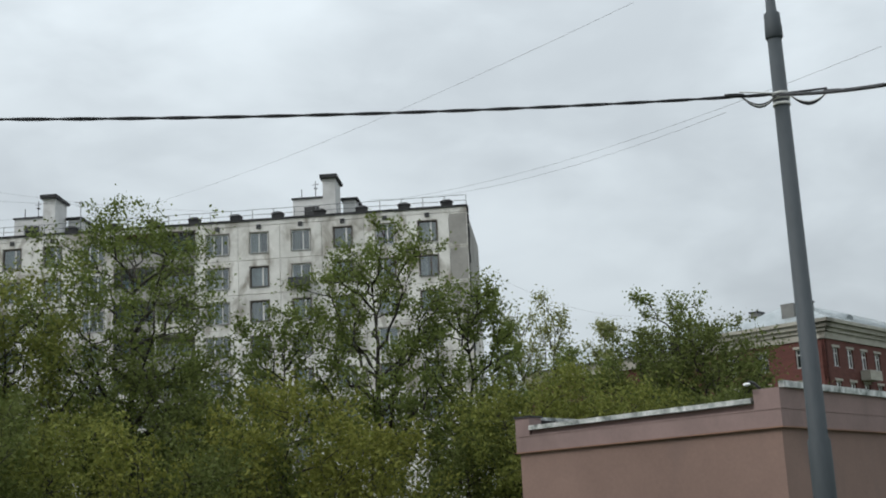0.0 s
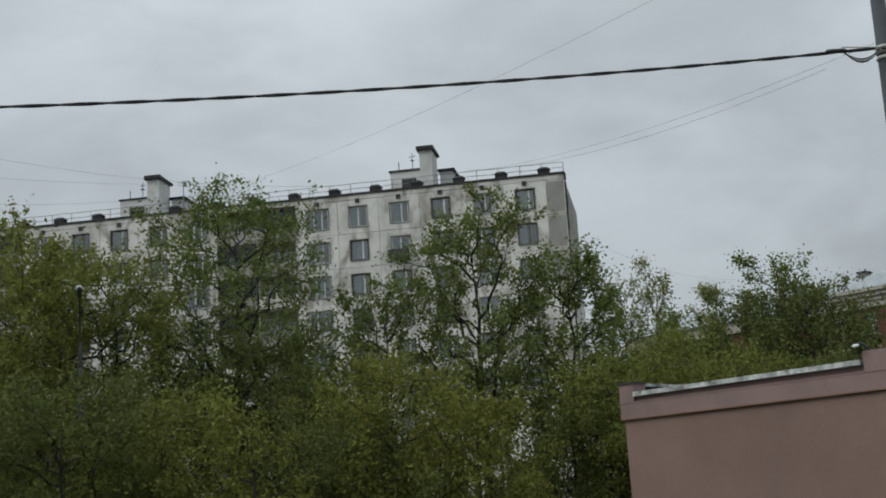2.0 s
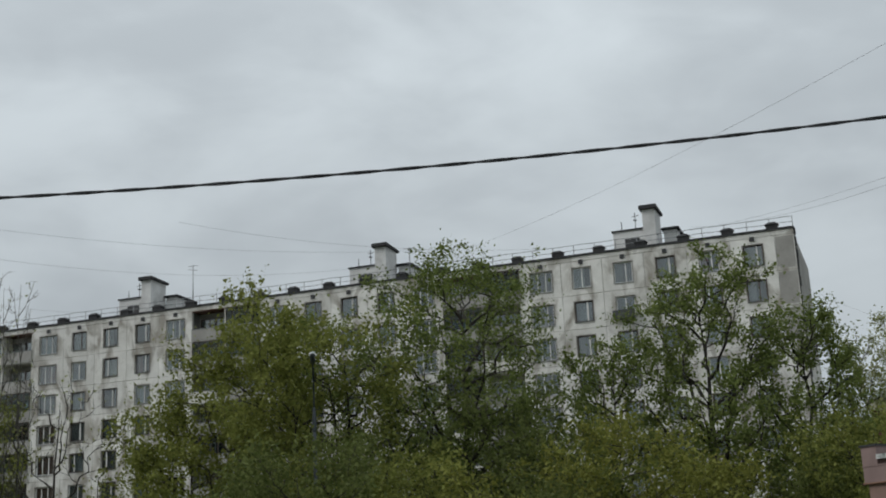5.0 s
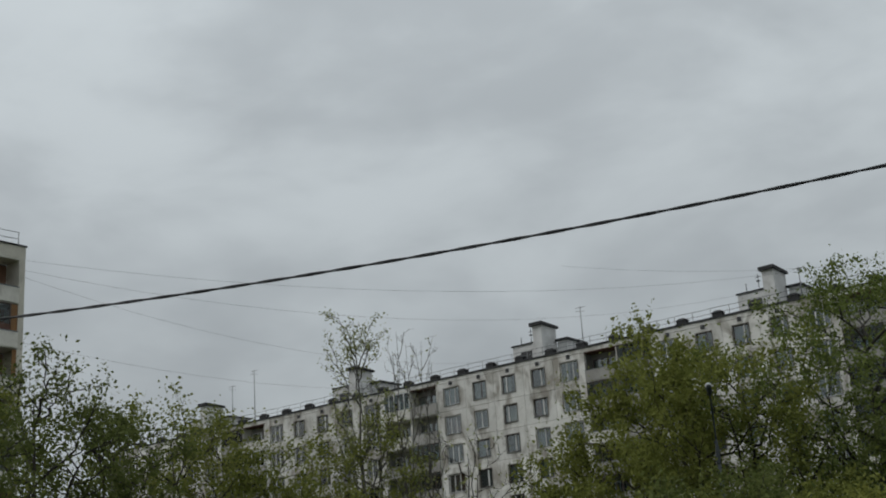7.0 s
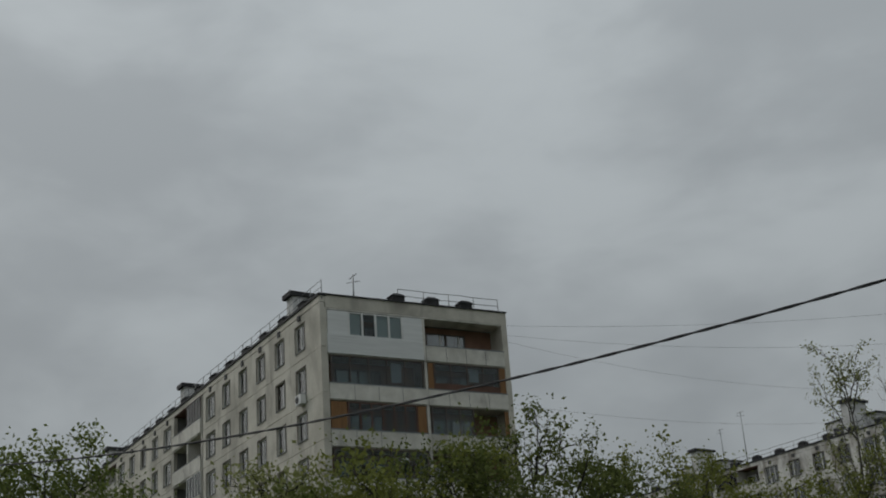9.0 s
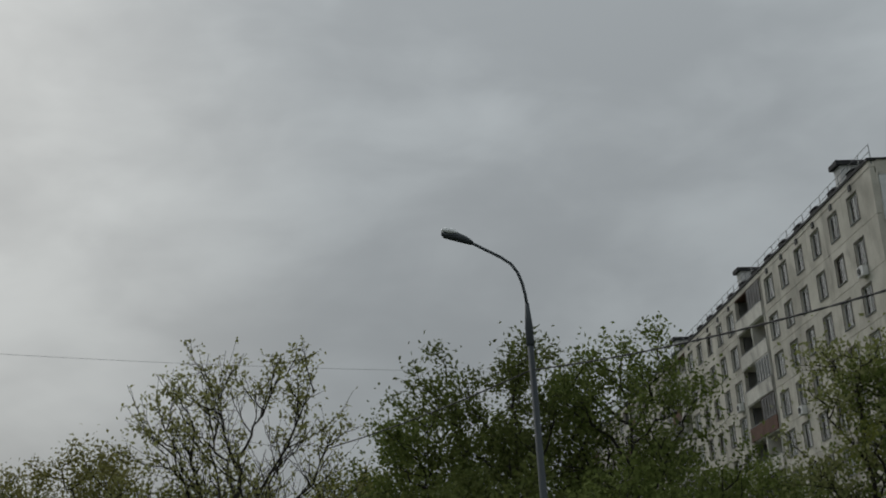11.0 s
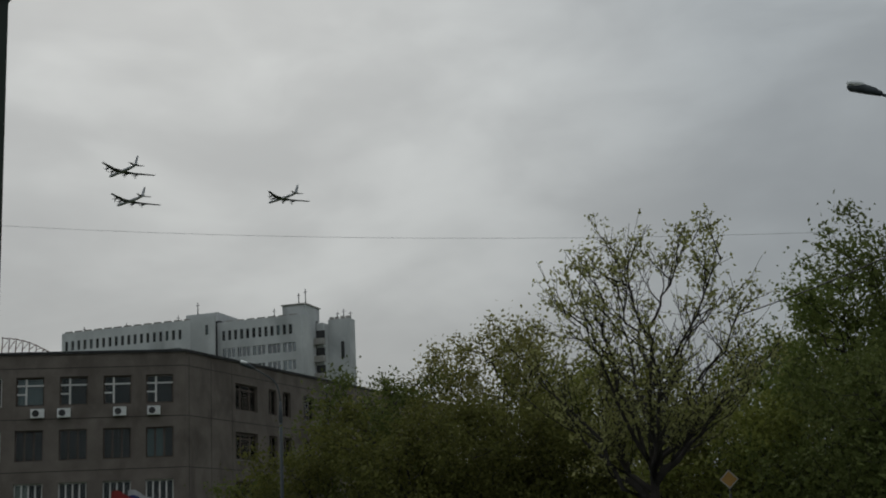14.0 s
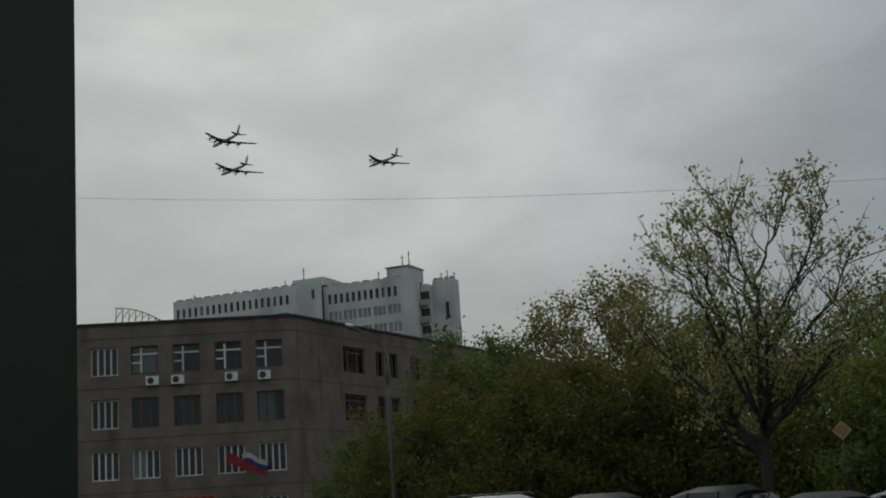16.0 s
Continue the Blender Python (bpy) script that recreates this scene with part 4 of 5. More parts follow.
# ---- pink plastered substation ----
pink = empty("substation_building", pose(6.4, 25.2, 0), "pink plastered substation with a metal-edged roof", "substation", "")
pt = math.degrees(math.atan2(-4.4, 4.87))
P_LEN = 6.56
pw = part("wall", boxes((-P_LEN, 0, 0, 6.0, 0, 3.38)), PINK, pink, "", (0, 0, 0), pt)
part("frieze", boxes((-P_LEN - 0.06, 0.05, -0.05, 6.05, 3.38, 3.74)), PINKBAND, pw)
part("ledge", boxes((-P_LEN - 0.09, 0.08, -0.085, 6.05, 3.365, 3.392)), BROWNWALL, pw)
part("ledge", boxes((-P_LEN - 0.07, 0.06, -0.062, 6.05, 3.735, 3.765)), PINKBAND, pw)
part("corner_pier", boxes((-P_LEN - 0.06, -P_LEN + 0.34, -0.05, 0.4, 3.766, 4.16)), PINKBAND, pw)
part("pier_cap", boxes((-P_LEN - 0.09, -P_LEN + 0.37, -0.08, 0.43, 4.16, 4.20)), TAR, pw)
part("corner_pier", boxes((-0.52, 0.05, -0.05, 6.05, 3.766, 4.15)), PINKBAND, pw)
part("coping", boxes((0.0, 0.12, 0.05, 6.1, 4.15, 4.28)), FLASHING, pw)
part("blocking", boxes((-P_LEN + 0.345, -0.525, 0.05, 0.4, 3.766, 3.88)), PINKBAND, pw)
bm = bmesh.new()
v = [bm.verts.new(p) for p in ((-P_LEN + 0.36, -0.1, 3.87), (-0.56, -0.1, 3.89), (-0.56, 0.5, 3.93), (-P_LEN + 0.36, 0.5, 3.91), (-P_LEN + 0.36, -0.1, 3.97), (-0.56, -0.1, 3.99), (-0.56, 0.5, 4.03), (-P_LEN + 0.36, 0.5, 4.01))]
for f in ((0, 3, 2, 1), (4, 5, 6, 7), (0, 1, 5, 4), (1, 2, 6, 5), (2, 3, 7, 6), (3, 0, 4, 7)):
    bm.faces.new([v[k] for k in f])
part("roof_flashing", bm, FLASHING, pw, "worn white metal roof edge")
part("roof", boxes((-P_LEN + 0.36, -0.56, 0.501, 5.9, 3.7, 3.8)), TAR, pw)
part("side_parapet", boxes((-P_LEN - 0.05, -P_LEN + 0.2, 0.402, 6.0, 3.766, 4.12)), TAR, pw)
part("rear_parapet", boxes((-P_LEN + 0.201, -0.56, 5.7, 6.0, 3.766, 4.12)), TAR, pw)
for k in range(4):
    part("side_coping", boxes((-P_LEN - 0.1, -P_LEN + 0.25, 0.45 + k * 1.4, 1.8 + k * 1.4, 4.12, 4.19)), FLASHING, pw)
bm = bmesh.new()
tube(bm, [(-0.5, 0.3, 4.15), (-0.5, 0.0, 4.28), (-0.5, -0.2, 4.3)], 0.03, 6)
arm = part("lamp_arm", bm, DARKSTEEL, pw)
bm = bmesh.new()
bmesh.ops.create_uvsphere(bm, u_segments=10, v_segments=6, radius=0.05, matrix=Matrix.Translation((-0.54, -0.22, 4.25)) @ Matrix.Diagonal((1.6, 1, 0.7, 1)))
part("lamp_shell", bm, LAMPGLASS, arm)


# ---- street lamps and the cable ----
def street_lamp(at, aim, size=1.0):
    """A tapered pole with a sleeve, a bent arm and a cobra head that points along aim (degrees)."""
    lamp = empty("street_lamp", pose(at[0], at[1], 0, 0, 0, aim) @ Matrix.Scale(size, 4), "grey steel street lamp with a white cobra head", "street lamp", "street lamps")
    bm = bmesh.new()
    tube(bm, [(0, 0, 0), (0, 0, 2.2), (0, 0, 2.25), (0, 0, 7.3)], [0.105, 0.098, 0.076, 0.06], 12)
    part("pole", bm, POLEPAINT, lamp)
    bm = bmesh.new()
    tube(bm, [(0, 0, 7.1), (0, 0, 7.15), (0, 0, 7.5), (0, 0, 7.95)], [0.064, 0.08, 0.075, 0.04], 12)
    part("sleeve", bm, POLEPAINT, lamp)
    bm = bmesh.new()
    tube(bm, [(0, 0, 7.9), (0.02, 0, 8.15), (0.06, 0, 8.38), (0.13, 0, 8.60), (0.25, 0, 8.79), (0.45, 0, 8.95), (0.72, 0, 9.12), (1.02, 0, 9.31)], 0.030, 8)
    part("arm", bm, POLEPAINT, lamp)
    bm = bmesh.new()
    tube(bm, [(0.98, 0, 9.29), (1.1, 0, 9.36), (1.35, 0, 9.48), (1.52, 0, 9.53), (1.58, 0, 9.54)], [0.045, 0.075, 0.1, 0.085, 0.03], 10)
    head = part("lamp_head", bm, POLEPAINT, lamp, "grey cobra head with a pale shell that paints its top highlight")
    bm = bmesh.new()
    # white shell raised above the head to imitate the highlight on its top
    bmesh.ops.create_uvsphere(bm, u_segments=12, v_segments=8, radius=0.125, matrix=Matrix.Translation((1.41, 0, 9.56)) @ pose(0, 0, 0, 0, -18, 0) @ Matrix.Diagonal((1.45, 1.0, 0.62, 1)))
    part("lamp_shell", bm, LAMPGLASS, head)
    return lamp


street_lamp((-25.17, 6.54), 255, 1.07)
street_lamp((-15.88, 42.10), -70)
street_lamp((-33.12, 22.42), -35)
street_lamp((1.37, 56.98), -8)
street_lamp((-38.59, -10.54), 285, 0.77)
street_lamp((-64.25, -15.12), 15)

pole = empty("cable_pole", pose(3.52, 12.51, 0), "grey tapered steel pole carrying a twisted black cable", "utility pole")
bm = bmesh.new()
tube(bm, [(0, 0, 0), (0, 0, 2.33), (0, 0, 2.37), (0, 0, 6.46)], [0.114, 0.110, 0.092, 0.072], 18)
part("pole", bm, POLEPAINT, pole)
bm = bmesh.new()
tube(bm, [(0, 0, 6.44), (0, 0, 6.46), (0, 0, 6.58), (0, 0, 6.60), (0, 0, 6.72), (0, 0, 6.74), (0, 0, 7.15)], [0.076, 0.090, 0.088, 0.084, 0.082, 0.055, 0.036], 18)
part("sleeve", bm, POLEPAINT, pole)
bm = bmesh.new()
tube(bm, [(0, 0, 7.15), (0, 0, 8.2), (-0.3, -0.5, 8.7)], 0.034, 8)
part("arm", bm, POLEPAINT, pole)
bm = bmesh.new()
for z in (5.72, 5.78, 5.83):
    tube(bm, [(0, 0, z), (0, 0, z + 0.028)], 0.089, 16)
part("cable_clamp", bm, LIGHTTAPE, pole)
for k in range(9):
    s = -1 if k % 2 else 1
    r = 0.08 + 0.012 * k
    pts = [(s * (0.06 + 0.048 * i), -0.085 - 0.004 * i, 5.80 - (r * math.sin(math.pi * i / 8) if k < 6 else -0.02 * i / 8) + 0.004 * k) for i in range(9)]
    bm = bmesh.new()
    tube(bm, pts, 0.008, 5)
    part("loose_lead", bm, LIGHTTAPE if k in (0, 3, 7) else RUBBER, pole)
for s in (-1, 1):
    bm = bmesh.new()
    tube(bm, [(s * 0.38, -0.12, 5.80), (s * 0.42, -0.12, 5.81), (s * 0.56, -0.12, 5.815), (s * 0.60, -0.12, 5.82)], [0.012, 0.024, 0.024, 0.012], 8)
    part("strain_clamp", bm, RUBBER, pole)


def hang(a, b, sag, n=40):
    a, b = Vector(a), Vector(b)
    return [a.lerp(b, i / n) - Vector((0, 0, 4 * sag * (i / n) * (1 - i / n))) for i in range(n + 1)]


def twisted_cable(a, b, sag):
    root = empty("overhead_cable", Matrix.Identity(4), "black twisted overhead cable hung from pole to pole", "cable")
    pts = hang(a, b, sag, 260)
    for s in (0, math.pi):
        bm = bmesh.new()
        tube(bm, [p + Vector((0.008 * math.cos(i * 0.8 + s), 0, 0.008 * math.sin(i * 0.8 + s))) for i, p in enumerate(pts)], 0.0115, 5)
        part("strand", bm, RUBBER, root)


CABLE_A = (3.49, 12.52, 5.85)
CABLE_B = (-25.17, 6.51, 7.10)
twisted_cable(CABLE_A, CABLE_B, 0.95)
twisted_cable(CABLE_A, (3.45, 9.38, 4.82), 0.02)
twisted_cable(CABLE_B, (-33.87, 2.96, 7.01), 0.1)
for a, b, sag in (
    ((-22.28, 93.38, 26.94), (7.44, 44.38, 20.48), 0.6),
    ((-5.59, 94.84, 26.78), (15.56, 42.22, 17.50), 1.0),
    ((-5.34, 94.85, 26.99), (11.44, 48.67, 17.47), 1.0),
    ((2.53, 94.97, 21.38), (19.57, 133.57, 23.27), 1.0),
    ((-58.18, 47.33, 24.91), (-22.78, 97.37, 28.09), 2.2),
    ((-58.18, 47.33, 24.30), (-32.52, 97.73, 27.53), 2.6),
    ((-58.19, 47.32, 23.88), (-54.61, 97.78, 25.96), 2.0),
    ((-56.68, 46.01, 19.53), (-64.01, 99.13, 25.44), 1.2),
    ((-40.29, 80.48, 27.79), (-16.91, 94.50, 26.56), 0.8),
    ((-37.6, -24.0, 12.88), (-37.6, 13.0, 9.66), 0.61),
):
    w = bmesh.new()
    tube(w, hang(a, b, sag), 0.005 if a[2] < 14 else 0.0075, 4)
    tagged(new("overhead_wire", mesh_of("overhead_wire", w, WIRE)), "thin dark wire hung high between roofs", "wire", "overhead wires")


# ---- trees ----
def grow(seed, height, radius, crown_low, limbs, upright, subs=5, twigs=4, lean=0.0, trunk_top=0.85, wild=0.25, vase=False, cone=False, girth=1.0):
    """Lines of trunk, limbs, branches and twigs, each a list of points with radii, and the twig points that carry leaves."""
    rng = np.random.default_rng(seed)
    lines, tips = [], []
    base_r = (height * 0.013 + 0.04) * girth
    top = Vector((lean * height, rng.normal(0, 0.012) * height, height * trunk_top))
    trunk = []
    for i in range(9):
        f = i / 8
        trunk.append(Vector((top.x * f * f + rng.normal(0, 0.007) * height * f, top.y * f + rng.normal(0, 0.007) * height * f, top.z * f)))
    lines.append((trunk, [base_r * (1 - 0.95 * i / 8) for i in range(9)], 8))

    def at(line, f):
        k = min(int(f * (len(line) - 1)), len(line) - 2)
        return line[k].lerp(line[k + 1], f * (len(line) - 1) - k)

    span = 1.0 - crown_low

    def reach(f):
        """Half-width of the crown at the height share f: broad in the middle, rounded above."""
        if cone:
            return radius * (1.0 - 0.86 * f ** 0.9)
        if vase:
            return radius * (0.45 + 0.55 * min(1.0, f * 1.9)) * math.sqrt(max(0.05, 1 - max(0.0, (f - 0.55) / 0.47) ** 2))
        return radius * (0.30 + 0.70 * math.sin(math.pi * min(1.0, 0.16 + 0.80 * f)) ** 0.75)

    def curve(a, b, r0, n, sides, bow):
        mid = a.lerp(b, 0.5) + Vector(((b.x - a.x) * bow, (b.y - a.y) * bow, -abs(b.z - a.z) * bow * 0.5))
        jit = (b - a).length * wild * 0.14
        pts = []
        for i in range(n + 1):
            t = i / n
            p = a * (1 - t) ** 2 + mid * 2 * t * (1 - t) + b * t * t
            pts.append(p + (Vector(rng.normal(0, jit, 3)) if 0 < i < n else Vector((0, 0, 0))))
        lines.append((pts, [max(r0 * (1 - 0.85 * i / n), 0.006) for i in range(n + 1)], sides))
        return pts

    for k in range(limbs):
        f = (k + rng.uniform(0.0, 1.0)) / limbs
        turn = k * 2.4 + rng.uniform(-0.5, 0.5)
        local = 0.85 * reach(f) + 0.12 * radius if cone else radius
        out = reach(f) * rng.uniform(0.62, 1.0)
        z = height * (crown_low + span * (0.08 + 0.92 * f) * rng.uniform(0.93, 1.0))
        end = Vector((math.cos(turn) * out + top.x * f, math.sin(turn) * out + top.y * f, z))
        z0 = min(max(z - out * (0.35 + upright), height * crown_low * rng.uniform(0.55, 1.0)), height * trunk_top * 0.93)
        limb = curve(at(trunk, z0 / (height * trunk_top)), end, base_r * (0.62 - 0.36 * f), 7, 6, 0.10 if vase else 0.22)
        for s in range(subs):
            g = 0.28 + 0.70 * (s + rng.uniform(0, 0.9)) / subs
            d = Vector(rng.normal(0, 1, 3))
            d.z = abs(d.z) * 0.6 + (0.9 if vase else 0.25) * upright
            d = d.normalized() + Vector((math.cos(turn), math.sin(turn), 0)) * 0.35
            a = at(limb, min(g, 0.99))
            sub = curve(a, a + d * local * rng.uniform(0.24, 0.50), base_r * 0.15, 4, 4, 0.15)
            for w in range(twigs):
                h = 0.3 + 0.68 * (w + rng.uniform(0, 0.9)) / twigs
                b = at(sub, min(h, 0.99))
                td = Vector(rng.normal(0, 0.5, 3)) + Vector((d.x * 0.45, d.y * 0.45, 0.80))
                twig = curve(b, b + td * local * rng.uniform(0.08, 0.21), base_r * 0.055, 2, 3, 0.1)
                tips += twig[1:]
            tips += sub[2:]
        tips += limb[5:]
    return lines, tips


def wood_mesh(lines):
    verts, faces = [], []
    for pts, radii, sides in lines:
        first = len(verts)
        for i, p in enumerate(pts):
            d = (pts[min(i + 1, len(pts) - 1)] - pts[max(i - 1, 0)]).normalized()
            a = d.orthogonal().normalized()
            b = d.cross(a)
            for k in range(sides):
                c, s = math.cos(2 * math.pi * k / sides), math.sin(2 * math.pi * k / sides)
                verts.append(p + (a * c + b * s) * max(radii[i], 0.006))
        for i in range(len(pts) - 1):
            for k in range(sides):
                q = first + i * sides
                faces.append((q + k, q + (k + 1) % sides, q + sides + (k + 1) % sides, q + sides + k))
    me = bpy.data.meshes.new("trunk")
    me.from_pydata([tuple(v) for v in verts], [], faces)
    me.polygons.foreach_set("use_smooth", np.ones(len(faces), dtype=bool))
    return me


def leaf_mesh(tips, count, size, spread, seed, lengthy=1.7):
    """Many small bent leaves, each of two triangles, gathered about the twig points."""
    rng = np.random.default_rng(seed)
    t = np.array([tuple(p) for p in tips])
    loose = np.where(rng.random(count) < 0.5, 0.5, 1.0)[:, None]
    c = t[rng.integers(0, len(t), count)] + rng.normal(0, spread, (count, 3)) * loose * np.array([1, 1, 0.9])
    c[:, 2] = np.maximum(c[:, 2], 0.15)
    a = rng.normal(0, 1, (count, 3))
    a /= np.linalg.norm(a, axis=1, keepdims=True)
    b = np.cross(a, rng.normal(0, 1, (count, 3)))
    b /= np.linalg.norm(b, axis=1, keepdims=True)
    s = (size * rng.uniform(0.55, 1.35, count))[:, None]
    n = np.cross(a, b)
    quad = np.stack([c - a * s * lengthy * 0.5, c + b * s * 0.5 + n * s * 0.15, c + a * s * lengthy * 0.5, c - b * s * 0.5 + n * s * 0.15], 1).reshape(-1, 3)
    me = bpy.data.meshes.new("crown")
    me.vertices.add(len(quad))
    me.vertices.foreach_set("co", quad.ravel().astype(np.float32))
    me.loops.add(count * 4)
    me.loops.foreach_set("vertex_index", np.arange(count * 4, dtype=np.int32))
    me.polygons.add(count)
    me.polygons.foreach_set("loop_start", np.arange(0, count * 4, 4, dtype=np.int32))
    me.update(calc_edges=True)
    return me


def tree(name, at, height, radius, leaf, count, size, spread, seed, label, category="tree", group="street trees", bark=BARK, crown_low=0.2, limbs=14, upright=0.7, subs=5, twigs=4, lean=0.0, trunk_top=0.85, wild=0.25, turn=0.0, vase=False, cone=False, outer=0.0, girth=1.0):
    lines, tips = grow(seed, height, radius, crown_low, limbs if vase or cone else int(limbs * 1.45), upright, subs, twigs, lean, trunk_top, wild, vase, cone, girth)
    top = sorted(p.z for p in tips)[int(len(tips) * 0.985)]
    wide = sorted(math.hypot(p.x - lean * height, p.y) for p in tips)[int(len(tips) * 0.93)]
    for line, _, _ in lines:
        for p in line:
            p.z = min(p.z, top) + max(0.0, p.z - top) * 0.25
            p.z *= (height - size) / top
            p.x *= radius / wide
            p.y *= radius / wide
    tips = [q for line, _, sides in lines if sides < 8 for q in (line[1:] if sides == 3 else line[2:] if sides == 4 else line[5:])]
    if outer:
        mid = Vector((lean * height * 0.6, 0, height * (0.5 + crown_low / 2)))
        tips = [q for q in tips if math.hypot((q.x - mid.x) / radius, (q.y - mid.y) / radius, (q.z - mid.z) / (height - mid.z)) > outer]
    t = empty(name, pose(at[0], at[1], 0, 0, 0, turn), label, category, group)
    me = wood_mesh(lines)
    me.materials.append(bark)
    put("trunk", me, t)
    me = leaf_mesh(tips, int(count * 1.75), size * 0.55, spread * 0.9, seed + 100)
    me.materials.append(leaf)
    put("crown", me, t)
    return t


def polar(turn, dist):
    return (-math.sin(radians(turn)) * dist, math.cos(radians(turn)) * dist)


ASH = "ash tree in thin fresh green leaf"
# before the long block
tree("tree", polar(13.9, 52), 15.1, 4.0, LEAF, 14000, 0.17, 0.34, 11, "tall spreading tree in fresh green leaf", limbs=20, upright=0.75, crown_low=0.22)
tree("tree", polar(12.6, 50), 9.0, 3.6, LEAFD, 8500, 0.17, 0.35, 12, "dense dark green tree under taller crowns", limbs=16, upright=0.5, crown_low=0.15)
tree("tree", polar(3.2, 52), 14.2, 3.1, LEAF, 9500, 0.17, 0.26, 13, ASH, limbs=17, upright=1.0, crown_low=0.3)
tree("tree", polar(-0.9, 54), 12.3, 2.7, LEAF, 7500, 0.17, 0.26, 14, ASH, limbs=14, upright=1.0, crown_low=0.3)
tree("tree", polar(7.4, 55), 11.7, 3.0, LEAF, 7500, 0.17, 0.26, 15, ASH, limbs=14, upright=0.9, crown_low=0.25)
tree("tree", polar(19.2, 50), 12.2, 3.7, LEAF, 7000, 0.16, 0.35, 16, "olive green tree with fine spring leaves", limbs=16, upright=0.8, crown_low=0.15)
tree("tree", polar(21.7, 48), 12.1, 4.7, LEAFO, 25000, 0.18, 0.36, 17, "rounded olive green tree in dense fine leaf", limbs=20, upright=0.65, crown_low=0.12)
tree("tree", polar(26.0, 49), 9.0, 3.4, LEAFO, 12000, 0.16, 0.36, 18, "low rounded olive green tree", limbs=14, upright=0.6, crown_low=0.1)
tree("tree", polar(9.8, 47), 7.4, 2.8, LEAFD, 6000, 0.17, 0.34, 19, "low dark green tree in the row", limbs=12, upright=0.6, crown_low=0.15)
tree("tree", polar(7.6, 42), 6.6, 3.4, LEAFY, 8500, 0.16, 0.34, 20, "low yellow-green maple in flower", limbs=14, upright=0.45, crown_low=0.12)
tree("tree", polar(3.6, 43), 5.2, 2.6, LEAFY, 5500, 0.16, 0.32, 21, "small yellow-green maple in flower", limbs=11, upright=0.5, crown_low=0.12)
tree("tree", polar(13.4, 36), 4.9, 1.5, LEAFY, 1600, 0.15, 0.2, 22, "slender young tree with bright yellow-green leaves", limbs=9, upright=1.0, crown_low=0.15)
tree("tree", polar(17.2, 40), 5.6, 3.0, LEAFO, 8000, 0.16, 0.36, 24, "bushy olive tree at the roadside", limbs=12, upright=0.5, crown_low=0.08)
tree("tree", polar(21.5, 39), 6.2, 3.2, LEAFD, 8500, 0.16, 0.36, 25, "bushy dark tree at the roadside", limbs=12, upright=0.5, crown_low=0.08)
tree("tree", polar(10.5, 40), 4.8, 2.8, LEAFD, 8000, 0.16, 0.34, 26, "bushy dark tree at the roadside", limbs=12, upright=0.5, crown_low=0.08)
# beyond the substation
for k, (a, d, h, r, mat, n, up) in enumerate(((-3.3, 78, 14.8, 1.5, LEAFP, 3600, 1.9), (-4.7, 80, 16.2, 1.6, LEAFP, 3800, 2.0), (-2.6, 74, 13.6, 2.2, LEAF, 4200, 1.6), (-7.0, 84, 14.8, 2.8, LEAFP, 5000, 1.3), (-10.0, 72, 14.4, 3.0, LEAF, 9500, 1.3), (-12.4, 70, 10.8, 3.8, LEAFD, 12000, 0.6), (-8.6, 72, 11.8, 3.0, LEAFD, 8000, 1.0), (-11.2, 68, 12.0, 3.6, LEAFD, 10000, 0.8), (-6.2, 72, 11.6, 2.8, LEAF, 6500, 1.1))):
    tree("tree", polar(a, d), h, r, mat, n, 0.19, 0.32, 40 + k, "slim tree in thin pale leaf" if n < 5500 else "dense deep green tree behind the substation", limbs=22, upright=up, crown_low=0.06, trunk_top=0.94, cone=k in (2, 3), girth=0.6 if k < 4 else 1.0)
for k, (a, d, h, r) in enumerate(((-3.4, 50, 7.6, 3.6), (-6.4, 52, 7.4, 3.8), (-9.6, 54, 6.8, 3.6), (-0.6, 50, 6.0, 3.0), (-13.0, 56, 7.0, 3.4))):
    tree("tree", polar(a, d), h, r, LEAFO if k < 2 else LEAFD, 11000, 0.16, 0.38, 50 + k, "rounded olive willow in fine leaf" if k < 2 else "low dense green tree", limbs=14, upright=0.6, crown_low=0.08)
# between the two blocks
tree("tree", polar(36.3, 56), 16.2, 1.7, LEAFP, 3000, 0.14, 0.18, 61, "tall thin poplar with sparse pale leaves", girth=0.5, limbs=24, upright=2.2, crown_low=0.10, subs=5, twigs=4, wild=0.12, bark=GREYBARK, trunk_top=0.96)
tree("tree", polar(35.4, 56), 11.6, 3.2, LEAFO, 6500, 0.15, 0.35, 62, "thin tree with sparse olive leaves", limbs=14, upright=0.8, crown_low=0.15, bark=GREYBARK)
for k, (a, h) in enumerate(((34.5, 15.3), (33.9, 14.6), (33.2, 15.0))):
    tree("tree", polar(a, 55), h, 0.95, LEAFP, 60, 0.12, 0.12, 63 + k * 200, "bare upright poplar without leaves", limbs=12, upright=3.0, crown_low=0.3, subs=4, twigs=3, bark=GREYBARK, wild=0.05, trunk_top=0.95, girth=0.32)
tree("tree", polar(31.6, 40), 8.6, 2.2, LEAFP, 260, 0.13, 0.15, 64, "bare young tree with a few buds", girth=0.6, limbs=9, upright=1.2, crown_low=0.2)
